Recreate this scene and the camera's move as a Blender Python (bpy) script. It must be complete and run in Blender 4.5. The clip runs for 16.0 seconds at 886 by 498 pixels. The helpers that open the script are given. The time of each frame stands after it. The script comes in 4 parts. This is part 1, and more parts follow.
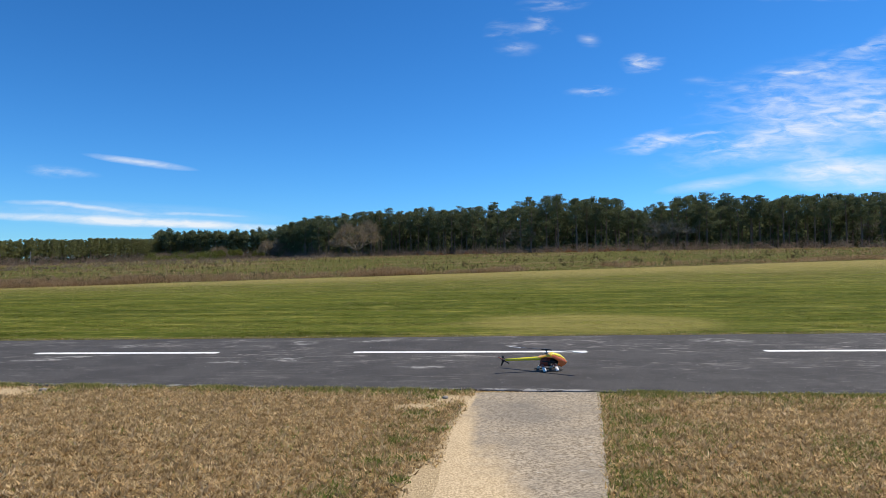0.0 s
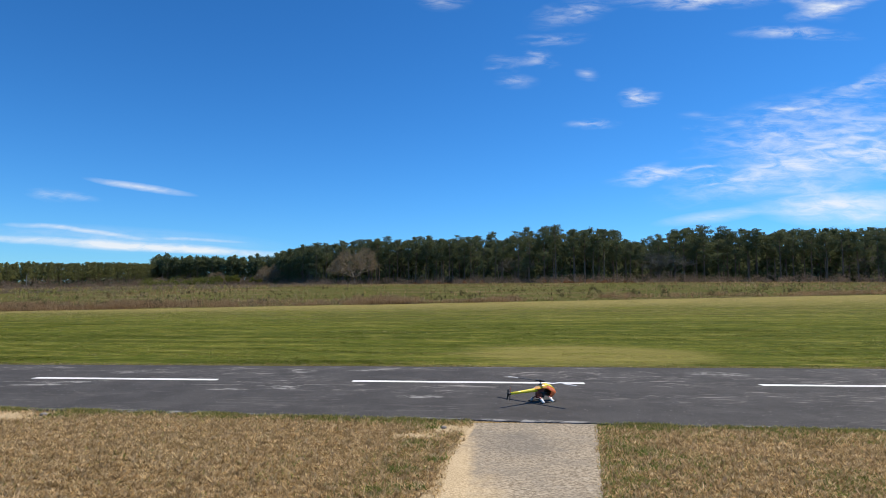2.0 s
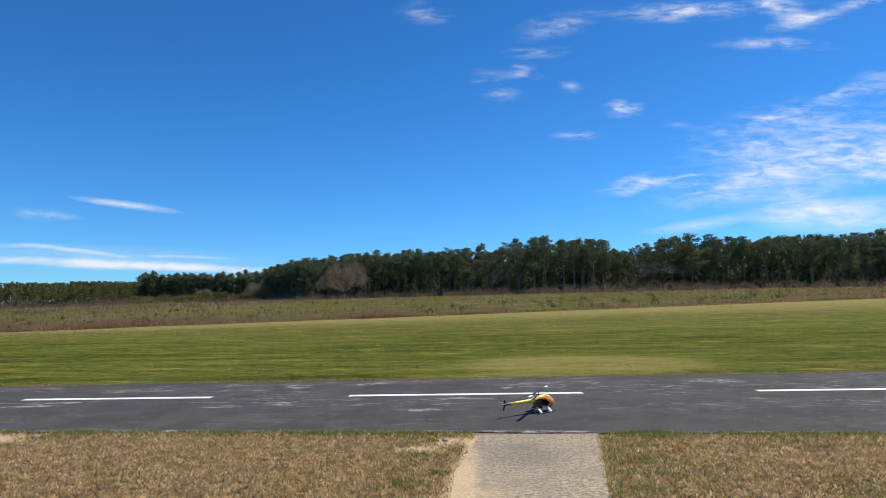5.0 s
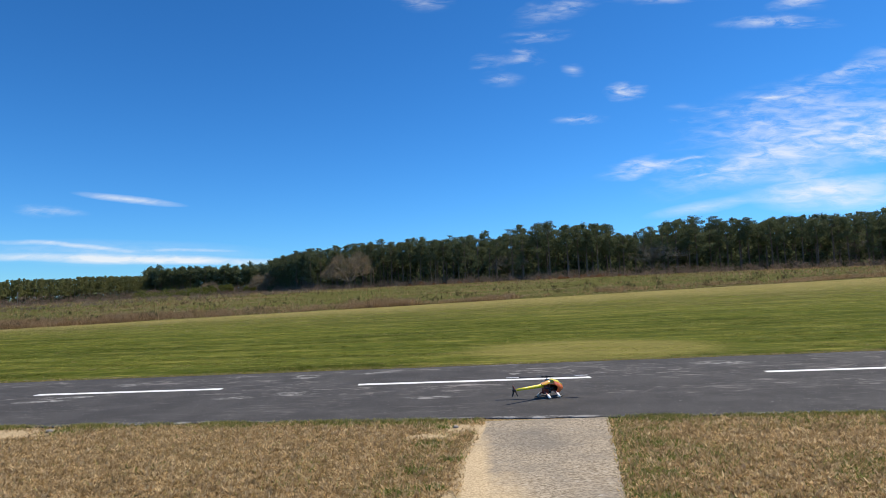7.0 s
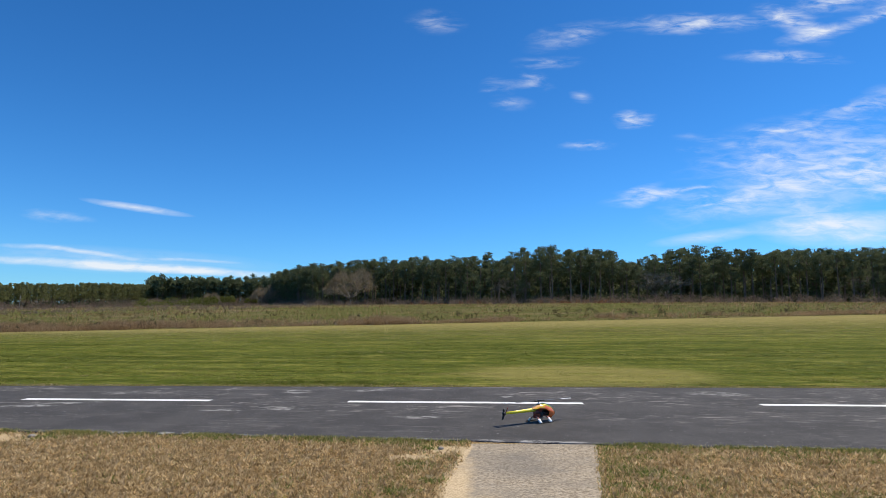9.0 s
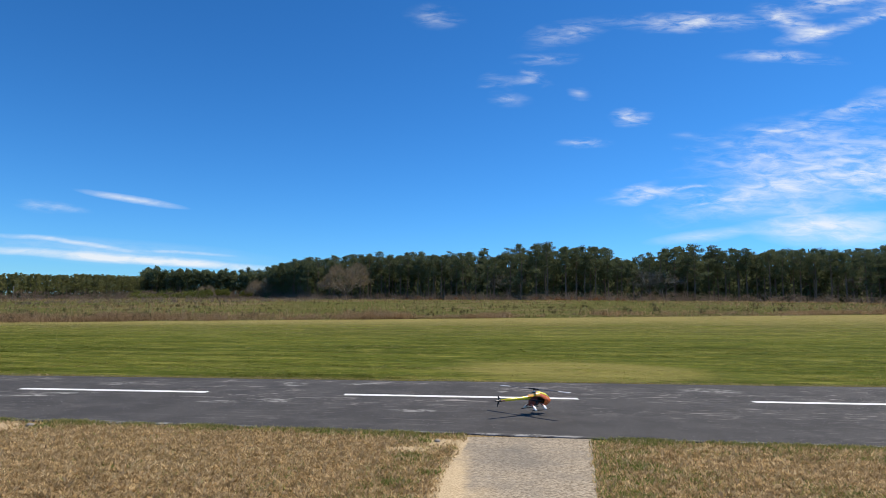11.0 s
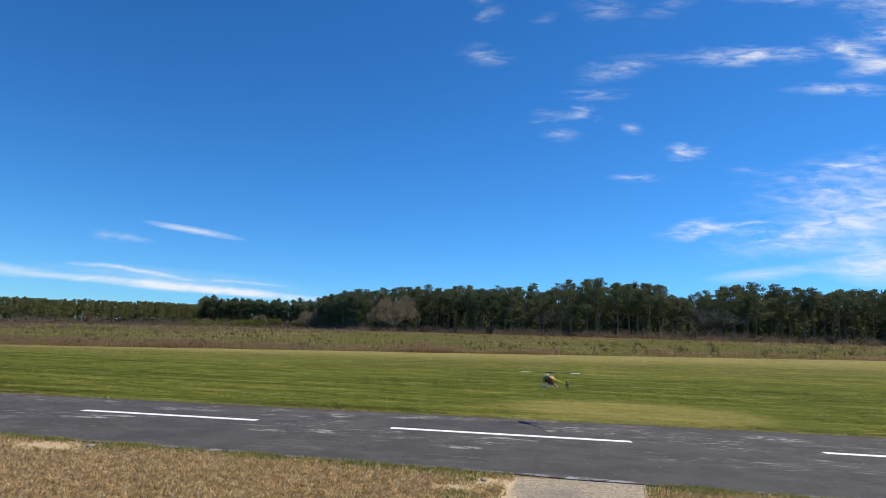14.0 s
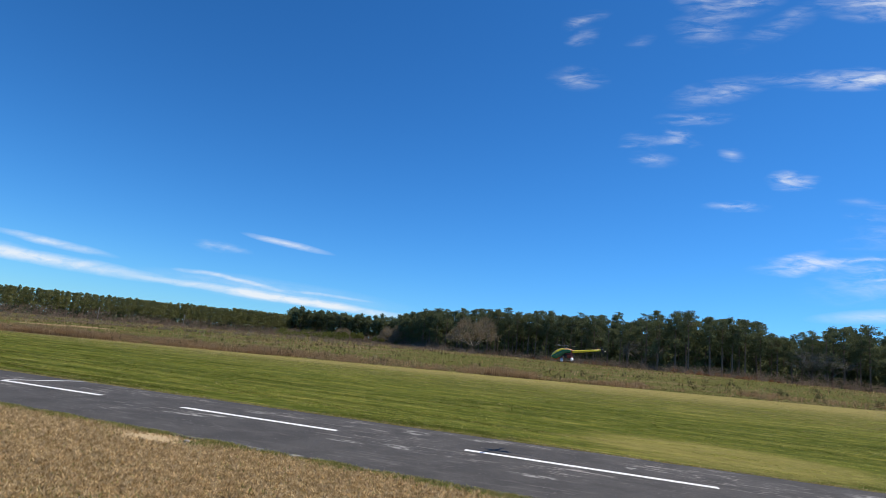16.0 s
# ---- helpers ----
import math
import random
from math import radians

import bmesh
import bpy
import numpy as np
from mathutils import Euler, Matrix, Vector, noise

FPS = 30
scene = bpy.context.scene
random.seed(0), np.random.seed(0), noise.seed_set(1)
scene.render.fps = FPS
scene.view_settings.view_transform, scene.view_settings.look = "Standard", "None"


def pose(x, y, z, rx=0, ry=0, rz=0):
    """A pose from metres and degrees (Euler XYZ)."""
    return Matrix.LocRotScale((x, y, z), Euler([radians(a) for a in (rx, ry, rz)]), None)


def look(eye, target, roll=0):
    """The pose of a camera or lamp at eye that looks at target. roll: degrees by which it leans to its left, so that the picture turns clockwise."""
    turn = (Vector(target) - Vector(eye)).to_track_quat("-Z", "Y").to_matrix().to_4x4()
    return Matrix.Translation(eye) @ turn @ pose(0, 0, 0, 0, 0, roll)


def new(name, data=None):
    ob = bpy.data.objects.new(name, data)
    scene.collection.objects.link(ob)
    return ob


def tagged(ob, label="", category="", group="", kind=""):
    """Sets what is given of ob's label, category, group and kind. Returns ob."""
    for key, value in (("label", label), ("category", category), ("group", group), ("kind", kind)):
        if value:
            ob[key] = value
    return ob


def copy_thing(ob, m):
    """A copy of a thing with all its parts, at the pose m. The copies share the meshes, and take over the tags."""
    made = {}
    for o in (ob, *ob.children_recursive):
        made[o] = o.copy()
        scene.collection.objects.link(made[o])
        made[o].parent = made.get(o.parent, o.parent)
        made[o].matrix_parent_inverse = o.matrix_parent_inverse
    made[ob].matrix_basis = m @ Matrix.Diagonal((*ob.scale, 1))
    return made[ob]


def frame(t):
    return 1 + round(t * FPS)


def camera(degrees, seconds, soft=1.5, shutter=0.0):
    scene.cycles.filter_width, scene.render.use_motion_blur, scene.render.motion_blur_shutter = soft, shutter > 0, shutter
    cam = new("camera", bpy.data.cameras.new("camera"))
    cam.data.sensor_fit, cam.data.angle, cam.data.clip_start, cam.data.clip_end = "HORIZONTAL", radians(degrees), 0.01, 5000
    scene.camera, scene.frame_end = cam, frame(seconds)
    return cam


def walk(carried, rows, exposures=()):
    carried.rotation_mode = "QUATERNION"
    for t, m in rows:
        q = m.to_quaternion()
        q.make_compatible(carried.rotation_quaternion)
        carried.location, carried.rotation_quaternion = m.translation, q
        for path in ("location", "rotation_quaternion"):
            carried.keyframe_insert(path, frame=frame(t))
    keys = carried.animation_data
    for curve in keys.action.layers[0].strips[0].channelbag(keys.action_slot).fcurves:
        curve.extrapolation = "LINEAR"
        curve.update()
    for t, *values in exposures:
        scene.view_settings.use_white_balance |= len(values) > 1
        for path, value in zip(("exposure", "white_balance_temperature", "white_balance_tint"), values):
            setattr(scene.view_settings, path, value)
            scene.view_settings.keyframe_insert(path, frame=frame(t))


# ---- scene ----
cam = camera(75.2, 16.0, soft=0.55)
PATH = [
    (0, (0.458, -0.673, 1.525), (0.389, 1.325, 1.58), -0.5),
    (0.5, (0.476, -0.694, 1.535), (0.403, 1.303, 1.61), -0.3),
    (1, (0.257, -0.734, 1.534), (0.184, 1.263, 1.623), -0.1),
    (1.5, (0.266, -0.782, 1.521), (0.199, 1.213, 1.645), 0.0),
    (2, (0.427, -0.828, 1.546), (0.366, 1.165, 1.701), 0.3),
    (2.5, (0.419, -0.844, 1.543), (0.359, 1.147, 1.713), 0.8),
    (3, (0.34, -0.828, 1.527), (0.28, 1.163, 1.699), 1.6),
    (3.5, (0.338, -0.83, 1.524), (0.279, 1.161, 1.698), 1.7),
    (4, (0.357, -0.823, 1.53), (0.307, 1.169, 1.709), 0.7),
    (6.3, (0.27, -0.8, 1.533), (0.253, 1.188, 1.75), -1.6),
    (6.5, (0.287, -0.782, 1.534), (0.265, 1.209, 1.728), -1.8),
    (7, (0.29, -0.799, 1.531), (0.253, 1.195, 1.688), -2.0),
    (7.5, (0.302, -0.818, 1.535), (0.273, 1.173, 1.722), -2.4),
    (8, (0.245, -0.8, 1.519), (0.238, 1.187, 1.747), -2.0),
    (8.5, (0.35, -0.805, 1.5), (0.319, 1.185, 1.704), -0.3),
    (8.7, (0.421, -0.775, 1.516), (0.374, 1.212, 1.742), 0.1),
    (10.8, (0.38, -0.816, 1.497), (0.354, 1.171, 1.721), 1.2),
    (11, (0.386, -0.822, 1.498), (0.352, 1.167, 1.709), 0.9),
    (11.5, (0.399, -0.85, 1.501), (0.334, 1.112, 1.885), 2.1),
    (12, (0.398, -0.856, 1.499), (0.359, 1.095, 1.936), 0.5),
    (12.5, (0.392, -0.826, 1.502), (0.314, 1.135, 1.891), 2.4),
    (13, (0.4, -0.83, 1.499), (0.31, 1.135, 1.86), 0.8),
    (13.5, (0.389, -0.826, 1.492), (0.261, 1.142, 1.827), 2.0),
    (14, (0.378, -0.811, 1.496), (0.173, 1.153, 1.818), 2.4),
    (14.5, (0.38, -0.826, 1.5), (0.137, 1.126, 1.86), 2.3),
    (15, (0.371, -0.829, 1.501), (0.084, 1.112, 1.889), 2.7),
    (15.5, (0.36, -0.829, 1.501), (0.014, 1.098, 1.908), 3.4),
    (16, (0.395, -0.903, 1.5), (-0.095, 1.0, 1.874), 6.4),
]
walk(cam, [(t, look(eye, target, roll)) for t, eye, target, roll in PATH])

# ---- world, sun, exposure ----
scene.view_settings.exposure = 0.0
SUN = Vector((0.57, 0.32, 1.0)).normalized()


def nodes_of(owner):
    owner.use_nodes = True
    nt = owner.node_tree
    nt.nodes.clear()
    return nt


class Net:
    """Short hand for building node trees."""

    def __init__(self, nt):
        self.nt = nt

    def add(self, kind, **props):
        n = self.nt.nodes.new(kind)
        for k, v in props.items():
            setattr(n, k, v)
        return n

    def put(self, socket, value):
        if isinstance(value, bpy.types.NodeSocket):
            self.nt.links.new(value, socket)
        else:
            socket.default_value = value

    def math(self, op, a, b=0.0, clamp=False):
        n = self.add("ShaderNodeMath", operation=op, use_clamp=clamp)
        self.put(n.inputs[0], a)
        self.put(n.inputs[1], b)
        return n.outputs[0]

    def span(self, v, lo, hi, a=0.0, b=1.0):
        n = self.add("ShaderNodeMapRange", interpolation_type="SMOOTHSTEP")
        for i, w in enumerate((v, lo, hi, a, b)):
            self.put(n.inputs[i], w)
        return n.outputs[0]

    def mix(self, f, a, b, blend="MIX"):
        n = self.add("ShaderNodeMix", data_type="RGBA", blend_type=blend)
        self.put(n.inputs[0], f)
        for s, c in ((n.inputs[6], a), (n.inputs[7], b)):
            self.put(s, c if isinstance(c, bpy.types.NodeSocket) else (*c, 1.0))
        return n.outputs[2]

    def mapped(self, vec, loc=(0, 0, 0), rot=(0, 0, 0), scale=(1, 1, 1), kind="POINT"):
        n = self.add("ShaderNodeMapping", vector_type=kind)
        self.put(n.inputs[0], vec)
        n.inputs[1].default_value, n.inputs[2].default_value, n.inputs[3].default_value = loc, rot, scale
        return n.outputs[0]

    def noise(self, vec, scale, detail=4.0, rough=0.55, distort=0.0):
        n = self.add("ShaderNodeTexNoise")
        self.put(n.inputs["Vector"], vec)
        n.inputs["Scale"].default_value, n.inputs["Detail"].default_value = scale, detail
        n.inputs["Roughness"].default_value, n.inputs["Distortion"].default_value = rough, distort
        return n.outputs[0]

    def blob(self, vec, x, y, rx, ry, turn=0.0):
        """1 at the middle of an ellipse, 0 on its rim and outside."""
        m = self.mapped(vec, (x, y, 0), (0, 0, radians(turn)), (rx, ry, 1), "TEXTURE")
        g = self.add("ShaderNodeTexGradient", gradient_type="SPHERICAL")
        self.put(g.inputs[0], m)
        return g.outputs[1]

    def total(self, values):
        out = values[0]
        for v in values[1:]:
            out = self.math("ADD", out, v)
        return out


def make_world():
    world = bpy.data.worlds.new("sky")
    scene.world = world
    n = Net(nodes_of(world))
    sky = n.add("ShaderNodeTexSky", sky_type="NISHITA", sun_disc=False)
    sky.sun_elevation, sky.sun_rotation = math.asin(SUN.z), math.atan2(SUN.x, SUN.y)
    sky.air_density, sky.dust_density, sky.ozone_density, sky.altitude = 1.0, 0.1, 3.0, 100
    tint = n.add("ShaderNodeHueSaturation")
    tint.inputs["Hue"].default_value, tint.inputs["Saturation"].default_value, tint.inputs["Value"].default_value = SKY_HSV
    n.put(tint.inputs["Color"], n.mix(1.0, sky.outputs[0], SKY_TINT, "MULTIPLY"))
    way = n.add("ShaderNodeTexCoord").outputs["Generated"]
    s = n.add("ShaderNodeSeparateXYZ")
    n.put(s.inputs[0], way)
    ahead = n.math("MAXIMUM", s.outputs[1], 0.08)
    c = n.add("ShaderNodeCombineXYZ")
    n.put(c.inputs[0], n.math("DIVIDE", s.outputs[0], ahead))
    n.put(c.inputs[1], n.math("DIVIDE", s.outputs[2], ahead))
    flat = c.outputs[0]
    # cirrus: where it is thick, and its streaked grain
    ruffle = n.add("ShaderNodeTexNoise")
    n.put(ruffle.inputs["Vector"], n.mapped(flat, scale=(1, 2.2, 1)))
    ruffle.inputs["Scale"].default_value, ruffle.inputs["Detail"].default_value = 9.0, 4.0
    off = n.add("ShaderNodeVectorMath", operation="MULTIPLY_ADD")
    n.put(off.inputs[0], ruffle.outputs["Color"])
    off.inputs[1].default_value, off.inputs[2].default_value = (0.060, 0.026, 0), (-0.030, -0.013, 0)
    bent = n.add("ShaderNodeVectorMath", operation="ADD")
    n.put(bent.inputs[0], flat)
    n.put(bent.inputs[1], off.outputs[0])
    little = n.add("ShaderNodeVectorMath", operation="SCALE")
    n.put(little.inputs[0], off.outputs[0])
    little.inputs["Scale"].default_value = 0.3
    calm = n.add("ShaderNodeVectorMath", operation="ADD")
    n.put(calm.inputs[0], flat)
    n.put(calm.inputs[1], little.outputs[0])
    thick = []
    pick = random.Random(5)
    wisps = []
    for x, y, rx, ry, turn, count, length, depth, amount in WISPS:
        for i in range(count):
            a, r = pick.uniform(0, 2 * math.pi), math.sqrt(pick.random())
            k = pick.uniform(0.6, 1.3)
            wisps.append((x + rx * r * math.cos(a), y + ry * r * math.sin(a), length * k, depth * pick.uniform(0.7, 1.3), turn + pick.uniform(-6, 6), amount * pick.uniform(0.6, 1.3)))
    for x, y, rx, ry, turn, amount in CLOUDS + wisps:
        b = n.blob(bent.outputs[0], x, y, rx * 1.6, ry * 1.9, turn)
        thick.append(n.math("MULTIPLY", n.math("POWER", b, 1.3), amount * 1.15))
    bias = n.total(thick)
    grain = n.noise(n.mapped(flat, rot=(0, 0, radians(-9)), scale=(1.0, 4.6, 1)), 7.5, 9.0, 0.60, 0.6)
    fine = n.noise(n.mapped(flat, rot=(0, 0, radians(-14)), scale=(1.0, 3.6, 1)), 21.0, 7.0, 0.60, 0.7)
    g = n.math("ADD", n.math("MULTIPLY", grain, 0.5), n.math("MULTIPLY", fine, 0.5))
    body = n.math("MINIMUM", bias, 1.0)
    veil = n.span(n.math("ADD", g, n.math("MULTIPLY", body, 0.07)), 0.40, 0.74)
    cover = n.math("MULTIPLY", veil, body)
    soft = []
    for x, y, rx, ry, turn, amount in BANDS:
        b = n.blob(calm.outputs[0], x, y, rx, ry, turn)
        soft.append(n.math("MULTIPLY", b, amount))
    smooth = n.math("MULTIPLY", n.total(soft), n.span(g, 0.34, 0.62, 0.42, 1.05))
    cover = n.math("MINIMUM", n.math("ADD", cover, smooth), 0.88)
    low = n.span(s.outputs[2], 0.0, 0.62, 1.13, 0.90)
    grade = n.add("ShaderNodeCombineXYZ")
    for i in range(3):
        n.put(grade.inputs[i], low)
    colour = n.mix(cover, n.mix(1.0, tint.outputs[0], grade.outputs[0], "MULTIPLY"), CLOUD_WHITE)
    bg = n.add("ShaderNodeBackground")
    n.put(bg.inputs[0], colour)
    bg.inputs[1].default_value = SKY_STRENGTH
    out = n.add("ShaderNodeOutputWorld")
    n.put(out.inputs[0], bg.outputs[0])


SKY_HSV = (0.5, 1.06, 1.0)
SKY_TINT = (0.43, 0.81, 1.22)
SKY_STRENGTH = 0.11
CLOUD_WHITE = (8.0, 8.3, 8.7)
# across, up (both per metre ahead), half width, half height, turn in degrees, thickness
CLOUDS = [
    (-0.038, 0.533, 0.039, 0.015, -8.8, 0.5), (0.168, 0.68, 0.048, 0.017, -22.7, 0.43), (0.174, 0.626, 0.045, 0.021, -5.8, 0.47), (0.207, 0.504, 0.067, 0.014, 14, 0.54),
    (0.161, 0.452, 0.048, 0.008, 2.2, 0.54), (0.221, 0.39, 0.019, 0.009, -5.3, 0.43), (0.316, 0.348, 0.027, 0.011, 0.1, 1.3), (0.23, 0.301, 0.041, 0.006, 4.3, 0.9),
    (0.474, 0.658, 0.085, 0.021, -7, 0.85), (0.739, 0.669, 0.123, 0.073, -0.2, 1.25), (0.441, 0.526, 0.121, 0.012, 1, 1), (0.604, 0.527, 0.056, 0.017, -25.2, 0.9),
    (0.591, 0.46, 0.077, 0.009, -1.1, 0.9), (0.659, 0.507, 0.06, 0.01, 15.8, 0.8), (0.724, 0.37, 0.05, 0.009, 8.5, 0.9), (0.335, 0.207, 0.062, 0.008, 5.4, 1),
]
BANDS = [
    (0.653, 0.16, 0.186, 0.02, 4.4, 0.75), (0.679, 0.14, 0.163, 0.026, 0.3, 0.8), (0.437, 0.136, 0.113, 0.013, 8.3, 0.5), (-0.571, 0.188, 0.112, 0.008, -8.1, 0.8),
    (-0.595, 0.082, 0.338, 0.01, -2.9, 1), (-0.465, 0.074, 0.198, 0.008, -2.9, 0.6), (-0.752, 0.117, 0.076, 0.006, -2.6, 0.6), (-0.649, 0.106, 0.117, 0.005, -7.4, 0.6),
    (-0.467, 0.093, 0.095, 0.004, -2.6, 0.5), (-1.141, 0.157, 0.196, 0.011, -7, 0.7), (-1.113, 0.116, 0.33, 0.018, -4.2, 0.9), (-1.378, 0.14, 0.26, 0.023, -4.2, 0.6),
    (0.745, 0.675, 0.133, 0.071, 10.8, 0.75), (-0.617, 0.094, 0.33, 0.026, -2.6, 0.28), (0.623, 0.228, 0.192, 0.074, 10.4, 0.34),
]
# patches of small wisps: across, up, half width, half height, turn, how many, half length and half thickness of a wisp, thickness
WISPS = [
    (0.606, 0.25, 0.187, 0.082, 8.4, 14, 0.0988, 0.0192, 0.45),
    (0.105, 0.405, 0.057, 0.031, 4.3, 7, 0.025, 0.008, 0.35),
    (0.005, 0.61, 0.092, 0.054, 10.9, 6, 0.022, 0.008, 0.24),
    (0.267, 0.652, 0.065, 0.036, 32, 3, 0.052, 0.012, 0.3),
    (0.503, 0.305, 0.12, 0.026, 0.2, 5, 0.03, 0.004, 0.4),
    (0.72, 0.573, 0.095, 0.047, 10.7, 6, 0.065, 0.012, 0.6),
    (0.374, 0.206, 0.089, 0.035, 4.4, 6, 0.04, 0.005, 0.4),
    (-0.715, 0.173, 0.031, 0.006, -9.5, 2, 0.038, 0.007, 0.4),
    (0.905, 0.376, 0.11, 0.23, 10.5, 8, 0.073, 0.017, 0.7),
]
make_world()
sun = new("sun", bpy.data.lights.new("sun", "SUN"))
sun.data.energy, sun.data.angle, sun.data.color = 5.2, radians(0.53), (1.0, 0.90, 0.74)
sun.matrix_world = look(SUN * 50, (0, 0, 0))


# ---- materials ----
def surface(name, rough=0.8, metal=0.0, spec=0.5):
    m = bpy.data.materials.new(name)
    n = Net(nodes_of(m))
    b = n.add("ShaderNodeBsdfPrincipled")
    b.inputs["Roughness"].default_value, b.inputs["Metallic"].default_value = rough, metal
    b.inputs["Specular IOR Level"].default_value = spec
    out = n.add("ShaderNodeOutputMaterial")
    n.put(out.inputs[0], b.outputs[0])
    return m, n, b


def bumped(n, b, height, strength=0.5, distance=0.02):
    k = n.add("ShaderNodeBump")
    k.inputs["Strength"].default_value, k.inputs["Distance"].default_value = strength, distance
    n.put(k.inputs["Height"], height)
    n.put(b.inputs["Normal"], k.outputs[0])


def place(n):
    return n.add("ShaderNodeTexCoord").outputs["Object"]


def place_y(n, p):
    s = n.add("ShaderNodeSeparateXYZ")
    n.put(s.inputs[0], p)
    return s.outputs[1]


def plain(name, colour, rough=0.5, metal=0.0, vary=0.12, scale=30.0, coat=0.0):
    m, n, b = surface(name, rough, metal)
    f = n.noise(place(n), scale, 4.0)
    dark = tuple(c * (1 - vary) for c in colour)
    light = tuple(min(1, c * (1 + vary)) for c in colour)
    n.put(b.inputs["Base Color"], n.mix(f, dark, light))
    n.put(b.inputs["Roughness"], n.span(n.noise(place(n), scale * 3, 3.0), 0.2, 0.8, rough * 0.8, min(1, rough * 1.2)))
    b.inputs["Coat Weight"].default_value = coat
    return m


def blades(name, low, mid, high, rough=0.75, through_light=0.3, mottle=(), bands=()):
    """Grass, weeds and leaves: each blade of its own colour, letting light through."""
    m, n, b = surface(name, rough, 0, 0.08)
    r = n.add("ShaderNodeNewGeometry").outputs["Random Per Island"]
    c = n.mix(n.span(r, 0.45, 1.0), n.mix(n.span(r, 0.0, 0.5), low, mid), high)
    patch = n.noise(place(n), 0.35, 3.0)
    c = n.mix(n.math("MULTIPLY", patch, 0.4), c, mid)
    for scale, amount in mottle:
        c = n.mix(n.span(n.noise(n.mapped(place(n), scale=(0.55, 1, 1)), scale, 3.0, 0.6), 0.47, 0.58, 0, amount), c, low)
    for scale, amount in bands:
        c = n.mix(n.span(n.noise(n.mapped(place(n), scale=(0.10, 1, 1)), scale, 5.0, 0.62, 0.4), 0.49, 0.57, 0, amount), c, low)
        c = n.mix(n.span(n.noise(n.mapped(place(n), (5, 9, 0), (0, 0, 0), (0.16, 1, 1)), scale * 1.6, 5.0, 0.65, 0.5), 0.56, 0.66, 0, amount), c, high)
    n.put(b.inputs["Base Color"], c)
    if through_light:
        t = n.add("ShaderNodeBsdfTranslucent")
        n.put(t.inputs[0], c)
        mix = n.add("ShaderNodeMixShader")
        mix.inputs[0].default_value = through_light
        n.put(mix.inputs[1], b.outputs[0])
        n.put(mix.inputs[2], t.outputs[0])
        out = next(o for o in n.nt.nodes if o.type == "OUTPUT_MATERIAL")
        n.put(out.inputs[0], mix.outputs[0])
    return m


